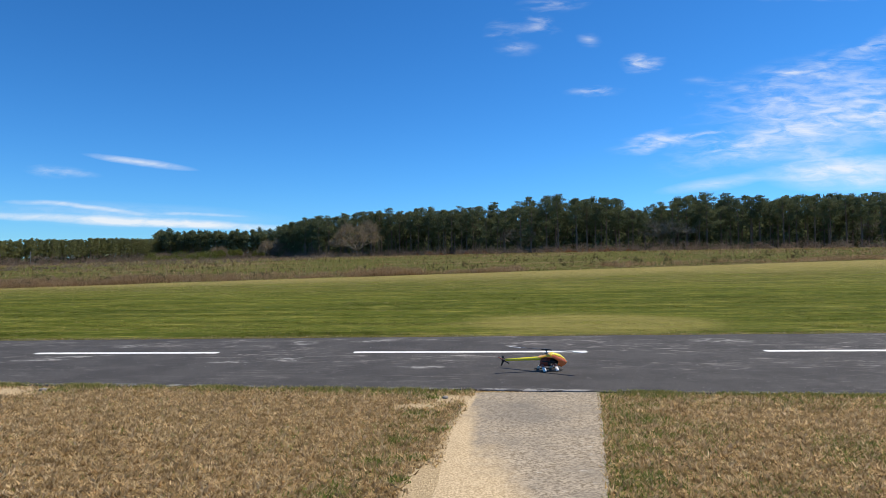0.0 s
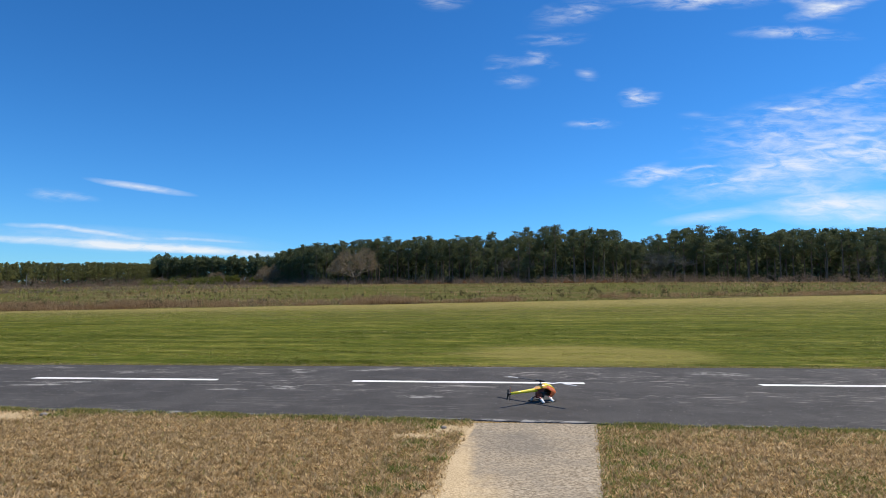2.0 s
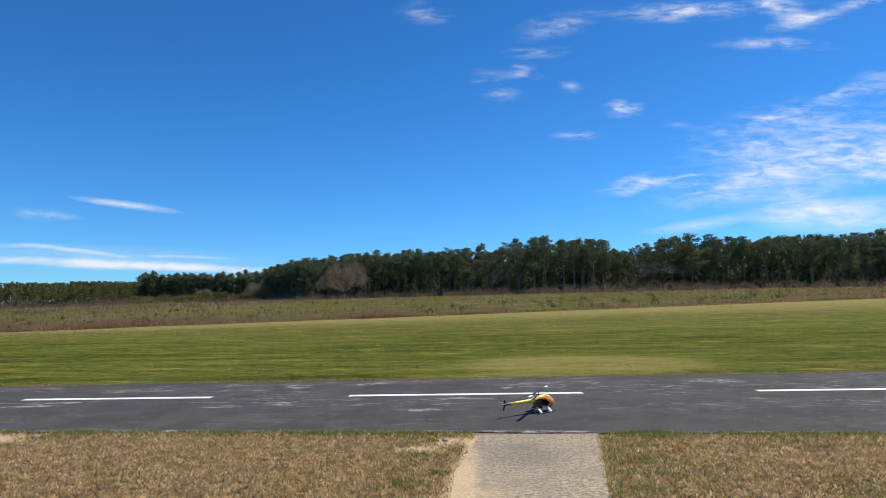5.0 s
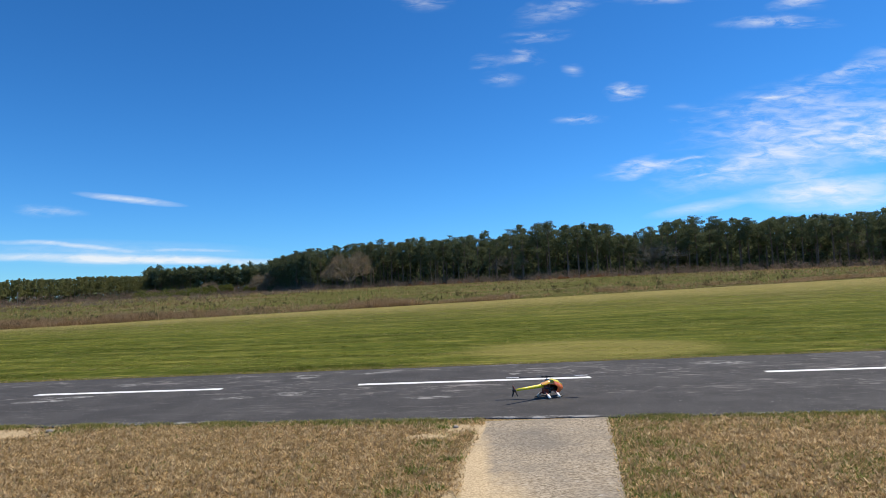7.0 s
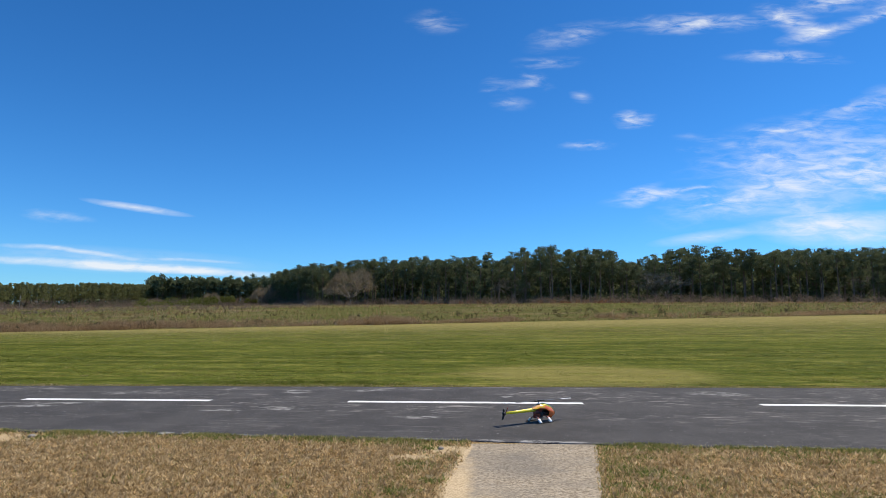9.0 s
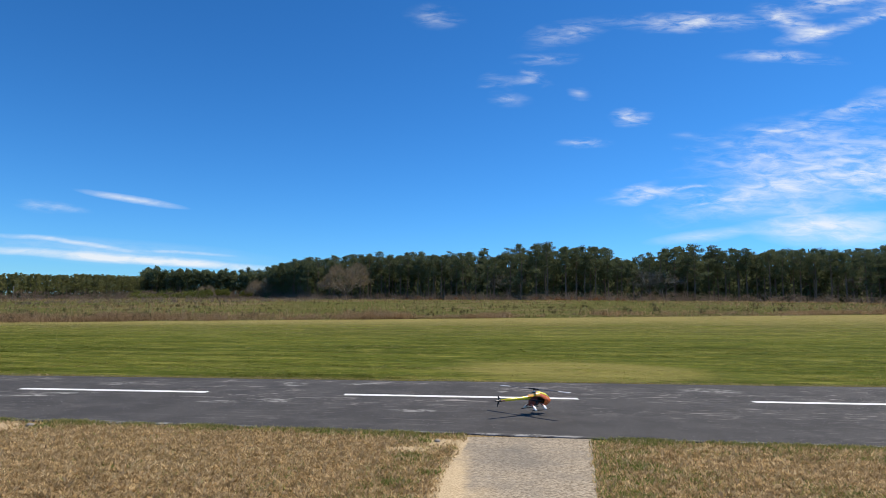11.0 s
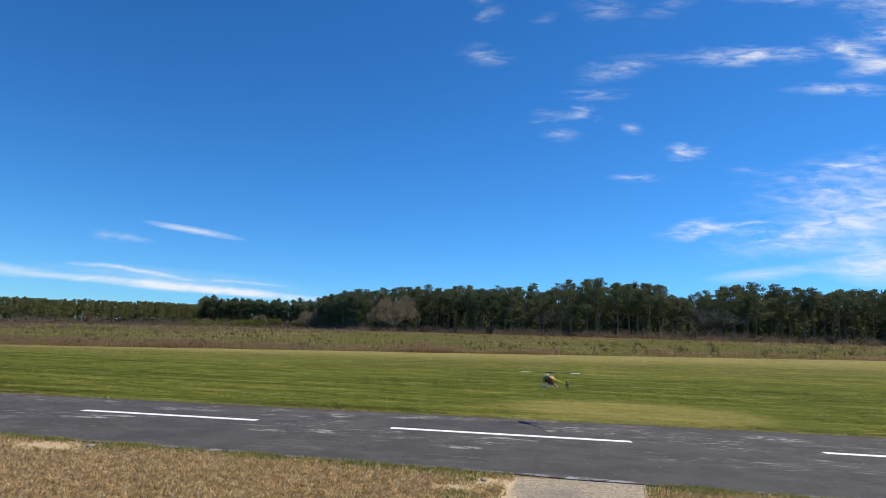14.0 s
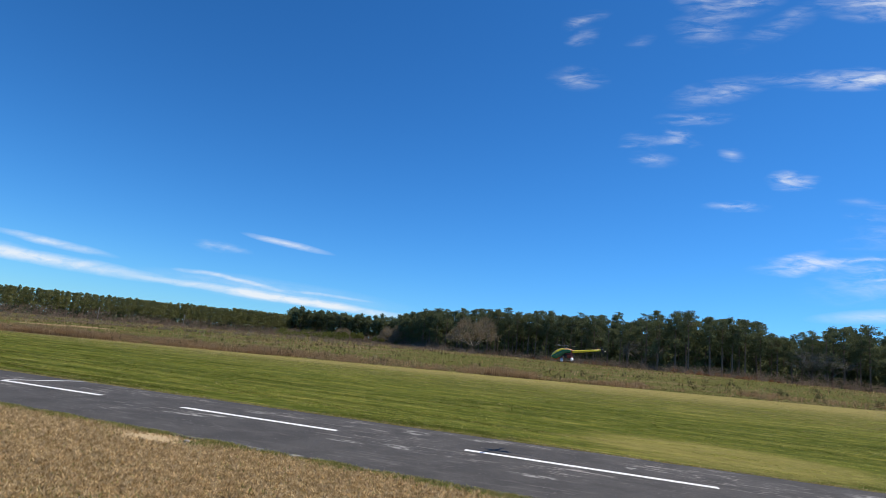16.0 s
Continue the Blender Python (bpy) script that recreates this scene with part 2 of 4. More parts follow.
def ground_material():
    m, n, b = surface("ground", 1.0, 0, 0.04)
    p = place(n)
    s = n.add("ShaderNodeSeparateXYZ")
    n.put(s.inputs[0], p)
    y = s.outputs[1]
    fine = n.noise(p, 38.0, 5.0, 0.7)
    mid = n.noise(p, 4.0, 5.0, 0.6)
    big = n.noise(p, 0.5, 4.0, 0.55)
    streak = n.noise(n.mapped(p, scale=(0.10, 1.0, 1.0)), 1.1, 6.0, 0.6, 0.5)
    fine_streak = n.noise(n.mapped(p, scale=(0.22, 1.0, 1.0)), 3.2, 4.0, 0.65)
    # dormant lawn in front of the runway
    lawn = n.mix(n.span(n.noise(p, 26.0, 4.0, 0.65), 0.38, 0.62), (0.43, 0.31, 0.155), (0.13, 0.085, 0.037))
    lawn = n.mix(n.span(big, 0.50, 0.75, 0, 0.35), lawn, (0.12, 0.13, 0.045))
    # mown green field with paler streaks
    turf = n.mix(n.span(fine, 0.3, 0.7), (0.045, 0.068, 0.008), (0.175, 0.195, 0.028))
    turf = n.mix(n.span(streak, 0.45, 0.72, 0, 0.75), turf, (0.075, 0.098, 0.014))
    turf = n.mix(n.span(fine_streak, 0.56, 0.70, 0, 0.7), turf, (0.33, 0.29, 0.085))
    for scale, amount in ((0.38, 0.7), (1.1, 0.7), (2.6, 0.4)):
        turf = n.mix(n.span(n.noise(n.mapped(p, scale=(0.10, 1, 1)), scale, 5.0, 0.62, 0.4), 0.49, 0.57, 0, amount), turf, (0.056, 0.076, 0.009))
        turf = n.mix(n.span(n.noise(n.mapped(p, (5, 9, 0), (0, 0, 0), (0.16, 1, 1)), scale * 1.6, 5.0, 0.65, 0.5), 0.56, 0.66, 0, amount), turf, (0.36, 0.32, 0.080))
    worn = n.span(y, 22.0, 38.0)
    turf = n.mix(n.math("MULTIPLY", worn, n.span(streak, 0.35, 0.65, 0.35, 0.85)), turf, n.mix(fine_streak, (0.150, 0.125, 0.045), (0.30, 0.24, 0.095)))
    for scale, amount in ((0.6, 0.25), (1.5, 0.5), (5.0, 0.5), (14.0, 0.4)):
        turf = n.mix(n.span(n.noise(n.mapped(p, scale=(0.55, 1, 1)), scale, 3.0, 0.6), 0.47, 0.60, 0, amount), turf, (0.052, 0.070, 0.008))
        turf = n.mix(n.span(n.noise(n.mapped(p, (7, 3, 0), (0, 0, 0), (0.5, 1, 1)), scale, 3.0, 0.6), 0.54, 0.66, 0, amount * 0.7), turf, (0.27, 0.26, 0.060))
    turf = n.mix(n.math("MULTIPLY", n.span(y, 34.0, 44.0), 0.75), turf, n.mix(fine_streak, (0.20, 0.175, 0.055), (0.40, 0.33, 0.125)))
    dead = n.blob(p, *DEAD_PATCH)
    dead = n.span(n.math("ADD", dead, n.math("MULTIPLY", n.math("SUBTRACT", streak, 0.5), 0.7)), 0.02, 0.5)
    turf = n.mix(n.math("MULTIPLY", dead, 0.4), turf, n.mix(fine, (0.26, 0.21, 0.065), (0.52, 0.42, 0.16)))
    # rough field behind
    rough_field = n.mix(n.span(mid, 0.3, 0.7), (0.064, 0.072, 0.016), (0.140, 0.130, 0.038))
    brown = n.noise(n.mapped(p, scale=(0.30, 1.0, 1.0)), 0.12, 5.0, 0.6)
    rough_field = n.mix(n.span(brown, 0.52, 0.66, 0, 0.7), rough_field, (0.200, 0.145, 0.080))
    rank = n.span(n.math("ADD", n.total([n.blob(p, *q) for q in RANK_WEEDS]), n.math("MULTIPLY", n.math("SUBTRACT", brown, 0.5), 0.8)), 0.1, 0.6)
    rough_field = n.mix(n.math("MULTIPLY", rank, 0.7), rough_field, n.mix(mid, (0.060, 0.050, 0.022), (0.130, 0.100, 0.048)))
    bare = n.total([n.blob(p, *q) for q in BARE_SOIL])
    bare = n.span(n.math("ADD", bare, n.math("MULTIPLY", n.math("SUBTRACT", n.noise(n.mapped(p, scale=(0.3, 1, 1)), 0.35, 4.0), 0.5), 0.9)), 0.25, 0.55)
    rough_field = n.mix(n.math("MULTIPLY", bare, 0.85), rough_field, n.mix(mid, (0.30, 0.20, 0.115), (0.44, 0.31, 0.19)))
    edge = n.math("ADD", y, n.math("MULTIPLY", n.math("SUBTRACT", mid, 0.5), 1.2))
    c = n.mix(n.span(edge, 8.0, 9.0), lawn, turf)
    c = n.mix(n.span(edge, FIELD_END - 0.3, FIELD_END + 0.5), c, rough_field)
    sand = n.total([n.blob(p, *q) for q in SAND])
    sand = n.span(n.math("ADD", sand, n.math("MULTIPLY", n.math("SUBTRACT", mid, 0.5), 0.9)), 0.16, 0.5)
    c = n.mix(n.math("MULTIPLY", sand, 0.85), c, n.mix(n.span(n.noise(p, 60.0, 5.0, 0.75), 0.36, 0.64), (0.36, 0.26, 0.14), (0.72, 0.57, 0.36)))
    n.put(b.inputs["Base Color"], c)
    bumped(n, b, n.math("ADD", fine, mid), 0.8, 0.03)
    return m


def asphalt_material():
    m, n, b = surface("asphalt", 0.9, 0, 0.15)
    p = place(n)
    grit = n.noise(p, 140.0, 3.0, 0.7)
    mid = n.noise(p, 1.3, 5.0, 0.6)
    c = n.mix(n.span(grit, 0.3, 0.75), (0.048, 0.046, 0.045), (0.108, 0.103, 0.099))
    c = n.mix(n.span(mid, 0.40, 0.62, 0, 0.7), c, (0.050, 0.048, 0.047))
    scuff = n.noise(n.mapped(p, rot=(0, 0, radians(3)), scale=(0.22, 1.9, 1.0)), 3.4, 8.0, 0.72, 0.35)
    where = n.noise(n.mapped(p, scale=(0.5, 1.0, 1.0)), 0.55, 4.0, 0.6)
    worn = n.math("MULTIPLY", n.span(scuff, 0.50, 0.64), n.span(where, 0.42, 0.60))
    worn = n.math("MULTIPLY", worn, n.span(place_y(n, p), 7.0, 8.6, 0.25, 1.0))
    spots = n.total([n.blob(p, *q) for q in PALE_SPOTS])
    rag = n.noise(n.mapped(p, scale=(0.45, 1.0, 1.0)), 9.0, 6.0, 0.7, 0.6)
    spots = n.math("MULTIPLY", n.span(spots, 0.0, 0.55), n.span(rag, 0.47, 0.58))
    lines = []
    for turn, scale in ((6, 3.2), (-5, 6.0), (2, 10.0)):
        lines.append(n.span(n.noise(n.mapped(p, rot=(0, 0, radians(turn)), scale=(0.32, 1.5, 1.0)), scale, 6.0, 0.68, 0.5), 0.58, 0.66))
    lines = n.math("MULTIPLY", n.total(lines), n.span(where, 0.42, 0.58))
    lines = n.math("MULTIPLY", lines, n.span(place_y(n, p), 7.2, 8.4, 0.2, 1.0), True)
    specks = n.span(n.noise(p, 26.0, 2.0, 0.5), 0.70, 0.76)
    c = n.mix(n.math("MULTIPLY", worn, 0.12), c, (0.30, 0.29, 0.275))
    c = n.mix(n.math("MULTIPLY", lines, 0.8), c, (0.36, 0.33, 0.31))
    c = n.mix(n.math("MULTIPLY", spots, 0.7), c, (0.40, 0.39, 0.37))
    c = n.mix(n.math("MULTIPLY", specks, 0.6), c, (0.40, 0.39, 0.37))
    n.put(b.inputs["Base Color"], c)
    bumped(n, b, grit, 0.5, 0.006)
    return m


def concrete_material():
    m, n, b = surface("concrete", 0.95, 0, 0.12)
    p = place(n)
    grit = n.noise(n.mapped(p, scale=(0.6, 1.0, 1.0)), 60.0, 5.0, 0.75)
    mid = n.noise(p, 2.0, 5.0, 0.65)
    c = n.mix(n.span(grit, 0.36, 0.64), (0.150, 0.118, 0.078), (0.49, 0.415, 0.31))
    c = n.mix(n.span(mid, 0.42, 0.66, 0, 0.55), c, (0.225, 0.198, 0.158))
    c = n.mix(n.span(n.noise(n.mapped(p, scale=(0.4, 1.0, 1.0)), 30.0, 3.0, 0.6), 0.64, 0.72, 0, 0.7), c, (0.58, 0.54, 0.47))
    c = n.mix(n.math("MULTIPLY", n.span(n.blob(p, 1.05, 5.3, 0.6, 0.8, 0), 0.0, 0.8), 0.45), c, (0.13, 0.125, 0.115))
    sand = n.total([n.blob(p, *q) for q in SAND])
    sand = n.span(n.math("ADD", sand, n.math("MULTIPLY", n.math("SUBTRACT", n.noise(p, 5.0, 6.0, 0.65), 0.5), 0.8)), 0.0, 0.75)
    c = n.mix(n.math("MULTIPLY", sand, 0.85), c, n.mix(n.span(n.noise(p, 60.0, 5.0, 0.75), 0.36, 0.64), (0.36, 0.26, 0.14), (0.72, 0.57, 0.36)))
    n.put(b.inputs["Base Color"], c)
    bumped(n, b, grit, 0.6, 0.006)
    return m


# x, y, half width, half depth, turn
DEAD_PATCH = (3.6, 14.2, 4.2, 2.8, 4)
SAND = [(0.44, 3.0, 0.50, 1.6, -6), (0.40, 4.5, 0.20, 1.4, -6), (0.5, 2.0, 0.8, 1.5, 0), (0.17, 3.35, 0.20, 0.6, 0), (0.26, 5.92, 0.45, 0.30, 20), (-0.05, 5.58, 0.36, 0.17, 0), (0.51, 5.75, 0.06, 0.6, -9),
        (-5.3, 6.30, 0.95, 0.42, 0), (1.0, 1.8, 0.9, 1.0, 0)]
PALE_SPOTS = [(-2.70, 10.58, 0.34, 0.40, 0), (-2.36, 8.59, 0.45, 0.30, 0), (5.44, 10.67, 0.70, 0.45, 0), (1.34, 10.09, 0.14, 0.22, 0),
              (-6.05, 8.92, 0.70, 0.16, 16), (-6.5, 8.6, 0.6, 0.14, 8), (-5.93, 10.21, 0.40, 0.25, 20), (-1.35, 10.8, 0.55, 0.22, 10), (-0.18, 7.87, 0.5, 0.14, 0), (-3.18, 8.37, 0.5, 0.14, 6),
              (1.3, 6.33, 1.0, 0.10, -3.6), (-3.5, 6.62, 2.0, 0.10, -3.6), (0.1, 6.40, 0.9, 0.07, -3.6), (4.5, 6.12, 1.6, 0.07, -3.6)]
RANK_WEEDS = [(62, 62, 48, 18, 0), (120, 110, 60, 40, 0), (-70, 60, 40, 9, 0)]
BARE_SOIL = [(71, 166, 19, 11, 0), (-84, 80, 15, 8, 10), (-64, 84, 9, 4, 0), (100, 150, 16, 6, 0)]
FIELD_END = 45.0

M_GROUND = ground_material()
M_ASPHALT = asphalt_material()
M_CONCRETE = concrete_material()
M_LINE = plain("line_paint", (0.74, 0.74, 0.72), 0.7, 0, 0.18, 25)
M_STRAW = blades("dry_grass", (0.19, 0.125, 0.052), (0.70, 0.51, 0.26), (0.92, 0.75, 0.47), 0.8, 0.5, ((13.0, 0.50), (5.0, 0.2)))
M_FIELD_STRAW = blades("field_straw", (0.25, 0.20, 0.085), (0.50, 0.41, 0.18), (0.68, 0.56, 0.28), 0.85, 0.45, ((1.5, 0.3), (5.0, 0.5)))
M_CLIPPINGS = blades("clippings", (0.17, 0.19, 0.035), (0.33, 0.34, 0.075), (0.54, 0.49, 0.17), 0.75, 0.5)
M_GREEN = blades("green_grass", (0.066, 0.086, 0.011), (0.252, 0.268, 0.040), (0.50, 0.45, 0.12), 0.7, 0.5, ((1.5, 0.3), (5.0, 0.6)), ((0.38, 0.8), (1.1, 0.75)))
M_WEED = blades("clump_weed", (0.085, 0.125, 0.022), (0.175, 0.225, 0.050), (0.40, 0.40, 0.13), 0.6, 0.4)
M_VERGE = blades("verge_blades", (0.11, 0.125, 0.030), (0.25, 0.255, 0.075), (0.58, 0.48, 0.20), 0.7, 0.4)
M_BROOM = blades("dry_weeds", (0.12, 0.075, 0.036), (0.33, 0.215, 0.115), (0.58, 0.42, 0.25), 0.85, 0.5)
M_MEADOW = blades("meadow", (0.062, 0.070, 0.016), (0.112, 0.113, 0.030), (0.185, 0.160, 0.055), 0.8, 0.5)
M_STALK = blades("weed_stalk", (0.040, 0.042, 0.018), (0.075, 0.068, 0.032), (0.14, 0.11, 0.055), 0.9, 0.3)
M_BRUSH = blades("brush_twigs", (0.14, 0.102, 0.076), (0.235, 0.178, 0.134), (0.33, 0.26, 0.20), 0.9, 0.4)
M_RUST = blades("rust_brush", (0.15, 0.065, 0.032), (0.28, 0.13, 0.060), (0.34, 0.20, 0.10), 0.9, 0.3)
M_NEEDLE = blades("pine_needles", (0.078, 0.098, 0.050), (0.138, 0.165, 0.084), (0.225, 0.240, 0.128), 0.85, 0.34)
M_YOUNG = blades("young_needles", (0.105, 0.120, 0.048), (0.205, 0.215, 0.088), (0.33, 0.32, 0.14), 0.8, 0.45)
M_LEAF = blades("young_leaves", (0.080, 0.100, 0.020), (0.150, 0.170, 0.040), (0.25, 0.25, 0.085), 0.7, 0.4)
M_BUD = blades("bare_twigs", (0.16, 0.125, 0.082), (0.28, 0.225, 0.150), (0.39, 0.32, 0.21), 0.9, 0.4)
M_GREYTWIG = blades("grey_twigs", (0.14, 0.13, 0.105), (0.26, 0.25, 0.21), (0.38, 0.36, 0.31), 0.9, 0.3)
M_LIMB = plain("pale_limb", (0.24, 0.20, 0.16), 0.95, 0, 0.25, 3)
M_BARK = plain("bark", (0.17, 0.125, 0.095), 0.95, 0, 0.35, 3)
M_STONE = plain("grey_stone", (0.25, 0.225, 0.20), 0.85, 0, 0.3, 18)
M_POLE = plain("weathered_pole", (0.33, 0.31, 0.28), 0.9, 0, 0.2, 3)
M_YELLOW = plain("yellow_gloss", (0.84, 0.70, 0.03), 0.25, 0, 0.05, 20, 0.6)
M_AMBER = plain("amber_gloss", (0.80, 0.42, 0.02), 0.25, 0, 0.05, 20, 0.6)
M_PEACH = plain("pale_orange_gloss", (0.90, 0.47, 0.16), 0.3, 0, 0.06, 20, 0.5)
M_RED = plain("orange_red_gloss", (0.95, 0.19, 0.045), 0.25, 0, 0.06, 20, 0.6)
M_GREENP = plain("green_gloss", (0.010, 0.13, 0.040), 0.25, 0, 0.08, 20, 0.6)
M_TAILRED = plain("dull_red", (0.22, 0.05, 0.04), 0.5)
M_FRAME = plain("red_brown_frame", (0.27, 0.060, 0.042), 0.45)
M_STRUT = plain("salmon_strut", (0.42, 0.13, 0.10), 0.45)
M_CARBON = plain("carbon", (0.018, 0.018, 0.020), 0.4, 0, 0.2, 60)
M_WHITE = plain("white_plastic", (0.80, 0.80, 0.80), 0.4, 0, 0.04, 30)
M_STEEL = plain("steel", (0.55, 0.55, 0.57), 0.3, 1.0, 0.1, 40)


# ---- building helpers ----
def mesh_object(name, verts, faces, material, parent=None):
    me = bpy.data.meshes.new(name)
    verts = np.asarray(verts, dtype=np.float32).reshape(-1, 3)
    me.from_pydata(verts.tolist(), [], [list(f) for f in faces])
    me.materials.append(material)
    ob = new(name, me)
    ob.parent = parent
    return ob


def tri_mesh(name, verts, material):
    """A mesh of loose triangles, three vertices each."""
    v = np.asarray(verts, dtype=np.float32).reshape(-1, 3)
    k = len(v) // 3
    me = bpy.data.meshes.new(name)
    me.vertices.add(len(v))
    me.vertices.foreach_set("co", v.ravel())
    me.loops.add(len(v))
    me.loops.foreach_set("vertex_index", np.arange(len(v), dtype=np.int32))
    me.polygons.add(k)
    me.polygons.foreach_set("loop_start", np.arange(0, 3 * k, 3, dtype=np.int32))
    me.update(calc_edges=True)
    me.materials.append(material)
    return me


def part(name, bm, material, parent, label="", smooth=True):
    me = bpy.data.meshes.new(name)
    bm.to_mesh(me)
    bm.free()
    for p in me.polygons:
        p.use_smooth = smooth
    me.materials.append(material)
    ob = new(name, me)
    ob.parent = parent
    if label:
        tagged(ob, label)
    return ob


def box_bm(x0, x1, y0, y1, z0, z1, bevel=0.004):
    bm = bmesh.new()
    bmesh.ops.create_cube(bm, size=1)
    bmesh.ops.scale(bm, vec=(x1 - x0, y1 - y0, z1 - z0), verts=bm.verts)
    bmesh.ops.translate(bm, vec=((x0 + x1) / 2, (y0 + y1) / 2, (z0 + z1) / 2), verts=bm.verts)
    if bevel:
        bmesh.ops.bevel(bm, geom=bm.edges[:], offset=bevel, segments=2, affect="EDGES")
    return bm


def tube_bm(points, radii, sides=8, bm=None):
    """A round tube through the points."""
    bm = bm or bmesh.new()
    pts = [Vector(p) for p in points]
    rings = []
    for i, p in enumerate(pts):
        d = (pts[min(i + 1, len(pts) - 1)] - pts[max(i - 1, 0)]).normalized()
        a = d.orthogonal().normalized() if abs(d.z) > 0.95 else d.cross(Vector((0, 0, 1))).normalized()
        c = d.cross(a)
        r = radii[i] if hasattr(radii, "__len__") else radii
        rings.append([bm.verts.new(p + (a * math.cos(q) + c * math.sin(q)) * r) for q in (2 * math.pi * k / sides for k in range(sides))])
    for lo, hi in zip(rings, rings[1:]):
        for k in range(sides):
            bm.faces.new((lo[k], lo[(k + 1) % sides], hi[(k + 1) % sides], hi[k]))
    bm.faces.new(rings[0][::-1])
    bm.faces.new(rings[-1])
    bmesh.ops.recalc_face_normals(bm, faces=bm.faces[:])
    return bm


# ---- the lie of the land ----
def ground_z(x, y):
    """Flat round the runway, then gently rising to the wood, more so to the right."""
    x, y = np.asarray(x, float), np.asarray(y, float)
    far = np.maximum(y, FIELD_END)
    u = np.clip(x / (far + 0.67), -1.4, 1.2)
    v_wood = np.interp(u, [-1.3, -0.87, -0.54, -0.3, 0.0, 0.2, 0.7, 1.2], [-0.008, 0.0046, 0.0120, 0.0145, 0.0180, 0.0215, 0.0240, 0.025])
    v_edge = -0.0157 + 0.0245 * u
    k = np.clip((1 / far - 1 / 200) / (1 / FIELD_END - 1 / 200), 0, 1)
    z_far = 1.53 + (v_wood + (v_edge - v_wood) * k) * np.minimum(far + 0.67, 3000)
    z_edge = 1.53 + (-0.0157 + 0.0245 * np.clip(x / (FIELD_END + 0.67), -1.4, 1.2)) * (FIELD_END + 0.67)
    e = np.clip((y - 12.5) / (FIELD_END - 12.5), 0, 1)
    return np.where(y >= FIELD_END, z_far, z_edge * e ** 1.35)


def make_ground():
    def lines(near, far, step, reach):
        out = list(np.arange(near, far, step))
        d = step
        while out[-1] < reach:
            d *= 1.25
            out.append(out[-1] + d)
        return out
    up = lines(0, 60, 1.5, 2500)
    ys = sorted([-q for q in lines(1.5, 12, 1.5, 1500)] + up)
    right = lines(0, 60, 3.0, 2500)
    xs = sorted(set([-q for q in right] + right))
    X, Y = np.meshgrid(xs, ys)
    Z = ground_z(X, Y)
    w = len(xs)
    faces = [(j * w + i, j * w + i + 1, (j + 1) * w + i + 1, (j + 1) * w + i) for j in range(len(ys) - 1) for i in range(w - 1)]
    ob = mesh_object("ground", np.stack([X, Y, Z], -1), faces, M_GROUND)
    for p in ob.data.polygons:
        p.use_smooth = True
    tagged(ob, "mown airfield grass, dormant tan and green, rising to a wood", "ground", kind="structure")


def runway_near(x):
    return 6.35 - 0.064 * x + 0.03 * math.sin(x * 1.7) + 0.02 * math.sin(x * 4.1)


def runway_far(x):
    return 11.47 + 0.0335 * x + 0.02 * math.sin(x * 2.3) + 0.015 * math.sin(x * 5.3)


def make_runway():
    xs = np.arange(-60, 60.01, 0.25)
    v, f = [], []
    for x in xs:
        a, b = runway_near(x), runway_far(x)
        v += [(x, a - 0.02, -0.05), (x, a, 0.012), (x, a + (b - a) * 0.5, 0.018), (x, b, 0.012), (x, b + 0.02, -0.05)]
    for i in range(len(xs) - 1):
        for k in range(4):
            f.append((5 * i + k, 5 * i + 5 + k, 5 * i + 6 + k, 5 * i + 1 + k))
    ob = mesh_object("runway", v, f, M_ASPHALT)
    tagged(ob, "narrow worn dark grey asphalt model runway", "runway", kind="structure")
    for x0, x1 in ((-17.6, -14.3), (-11.65, -9.03), (-7.12, -3.83), (-1.45, 2.57), (5.55, 9.5), (12.2, 16.0)):
        bm = bmesh.new()
        k = int((x1 - x0) / 0.08)
        rows = []
        for i in range(k + 1):
            x = x0 + (x1 - x0) * i / k
            wob = [0.012 * noise.noise((x * 6, s * 9.0, 0)) for s in (1, 2)]
            rows.append([bm.verts.new((x, 9.3 - LINE_W / 2 + wob[0], 0.0215)), bm.verts.new((x, 9.3 + LINE_W / 2 + wob[1], 0.0215))])
        for a, b in zip(rows, rows[1:]):
            bm.faces.new((a[0], b[0], b[1], a[1]))
        dash = part("line_marking", bm, M_LINE, ob, "white painted dash, slightly worn")


    # a thin line across the far half of the runway, at the end of one dash
    bm = bmesh.new()
    rows = []
    for i in range(25):
        t = i / 24
        x, y = -11.72 + 0.46 * t, 9.42 + 1.72 * t
        rows.append([bm.verts.new((x - 0.05 + 0.006 * noise.noise((y * 7, 1, 0)), y, 0.0215)), bm.verts.new((x + 0.05, y, 0.0215))])
    for a, b in zip(rows, rows[1:]):
        bm.faces.new((a[0], a[1], b[1], b[0]))
    part("cross_line", bm, M_LINE, ob, "thin worn white line across the asphalt")


LINE_W = 0.18


def walk_left(y):
    """Left side of the concrete path, where sand and grass have crept over it."""
    return np.interp(y, [-6.0, 3.0, 4.07, 4.72, 5.38, 6.22], [-1.6, 0.25, 0.29, 0.33, 0.44, 0.57])


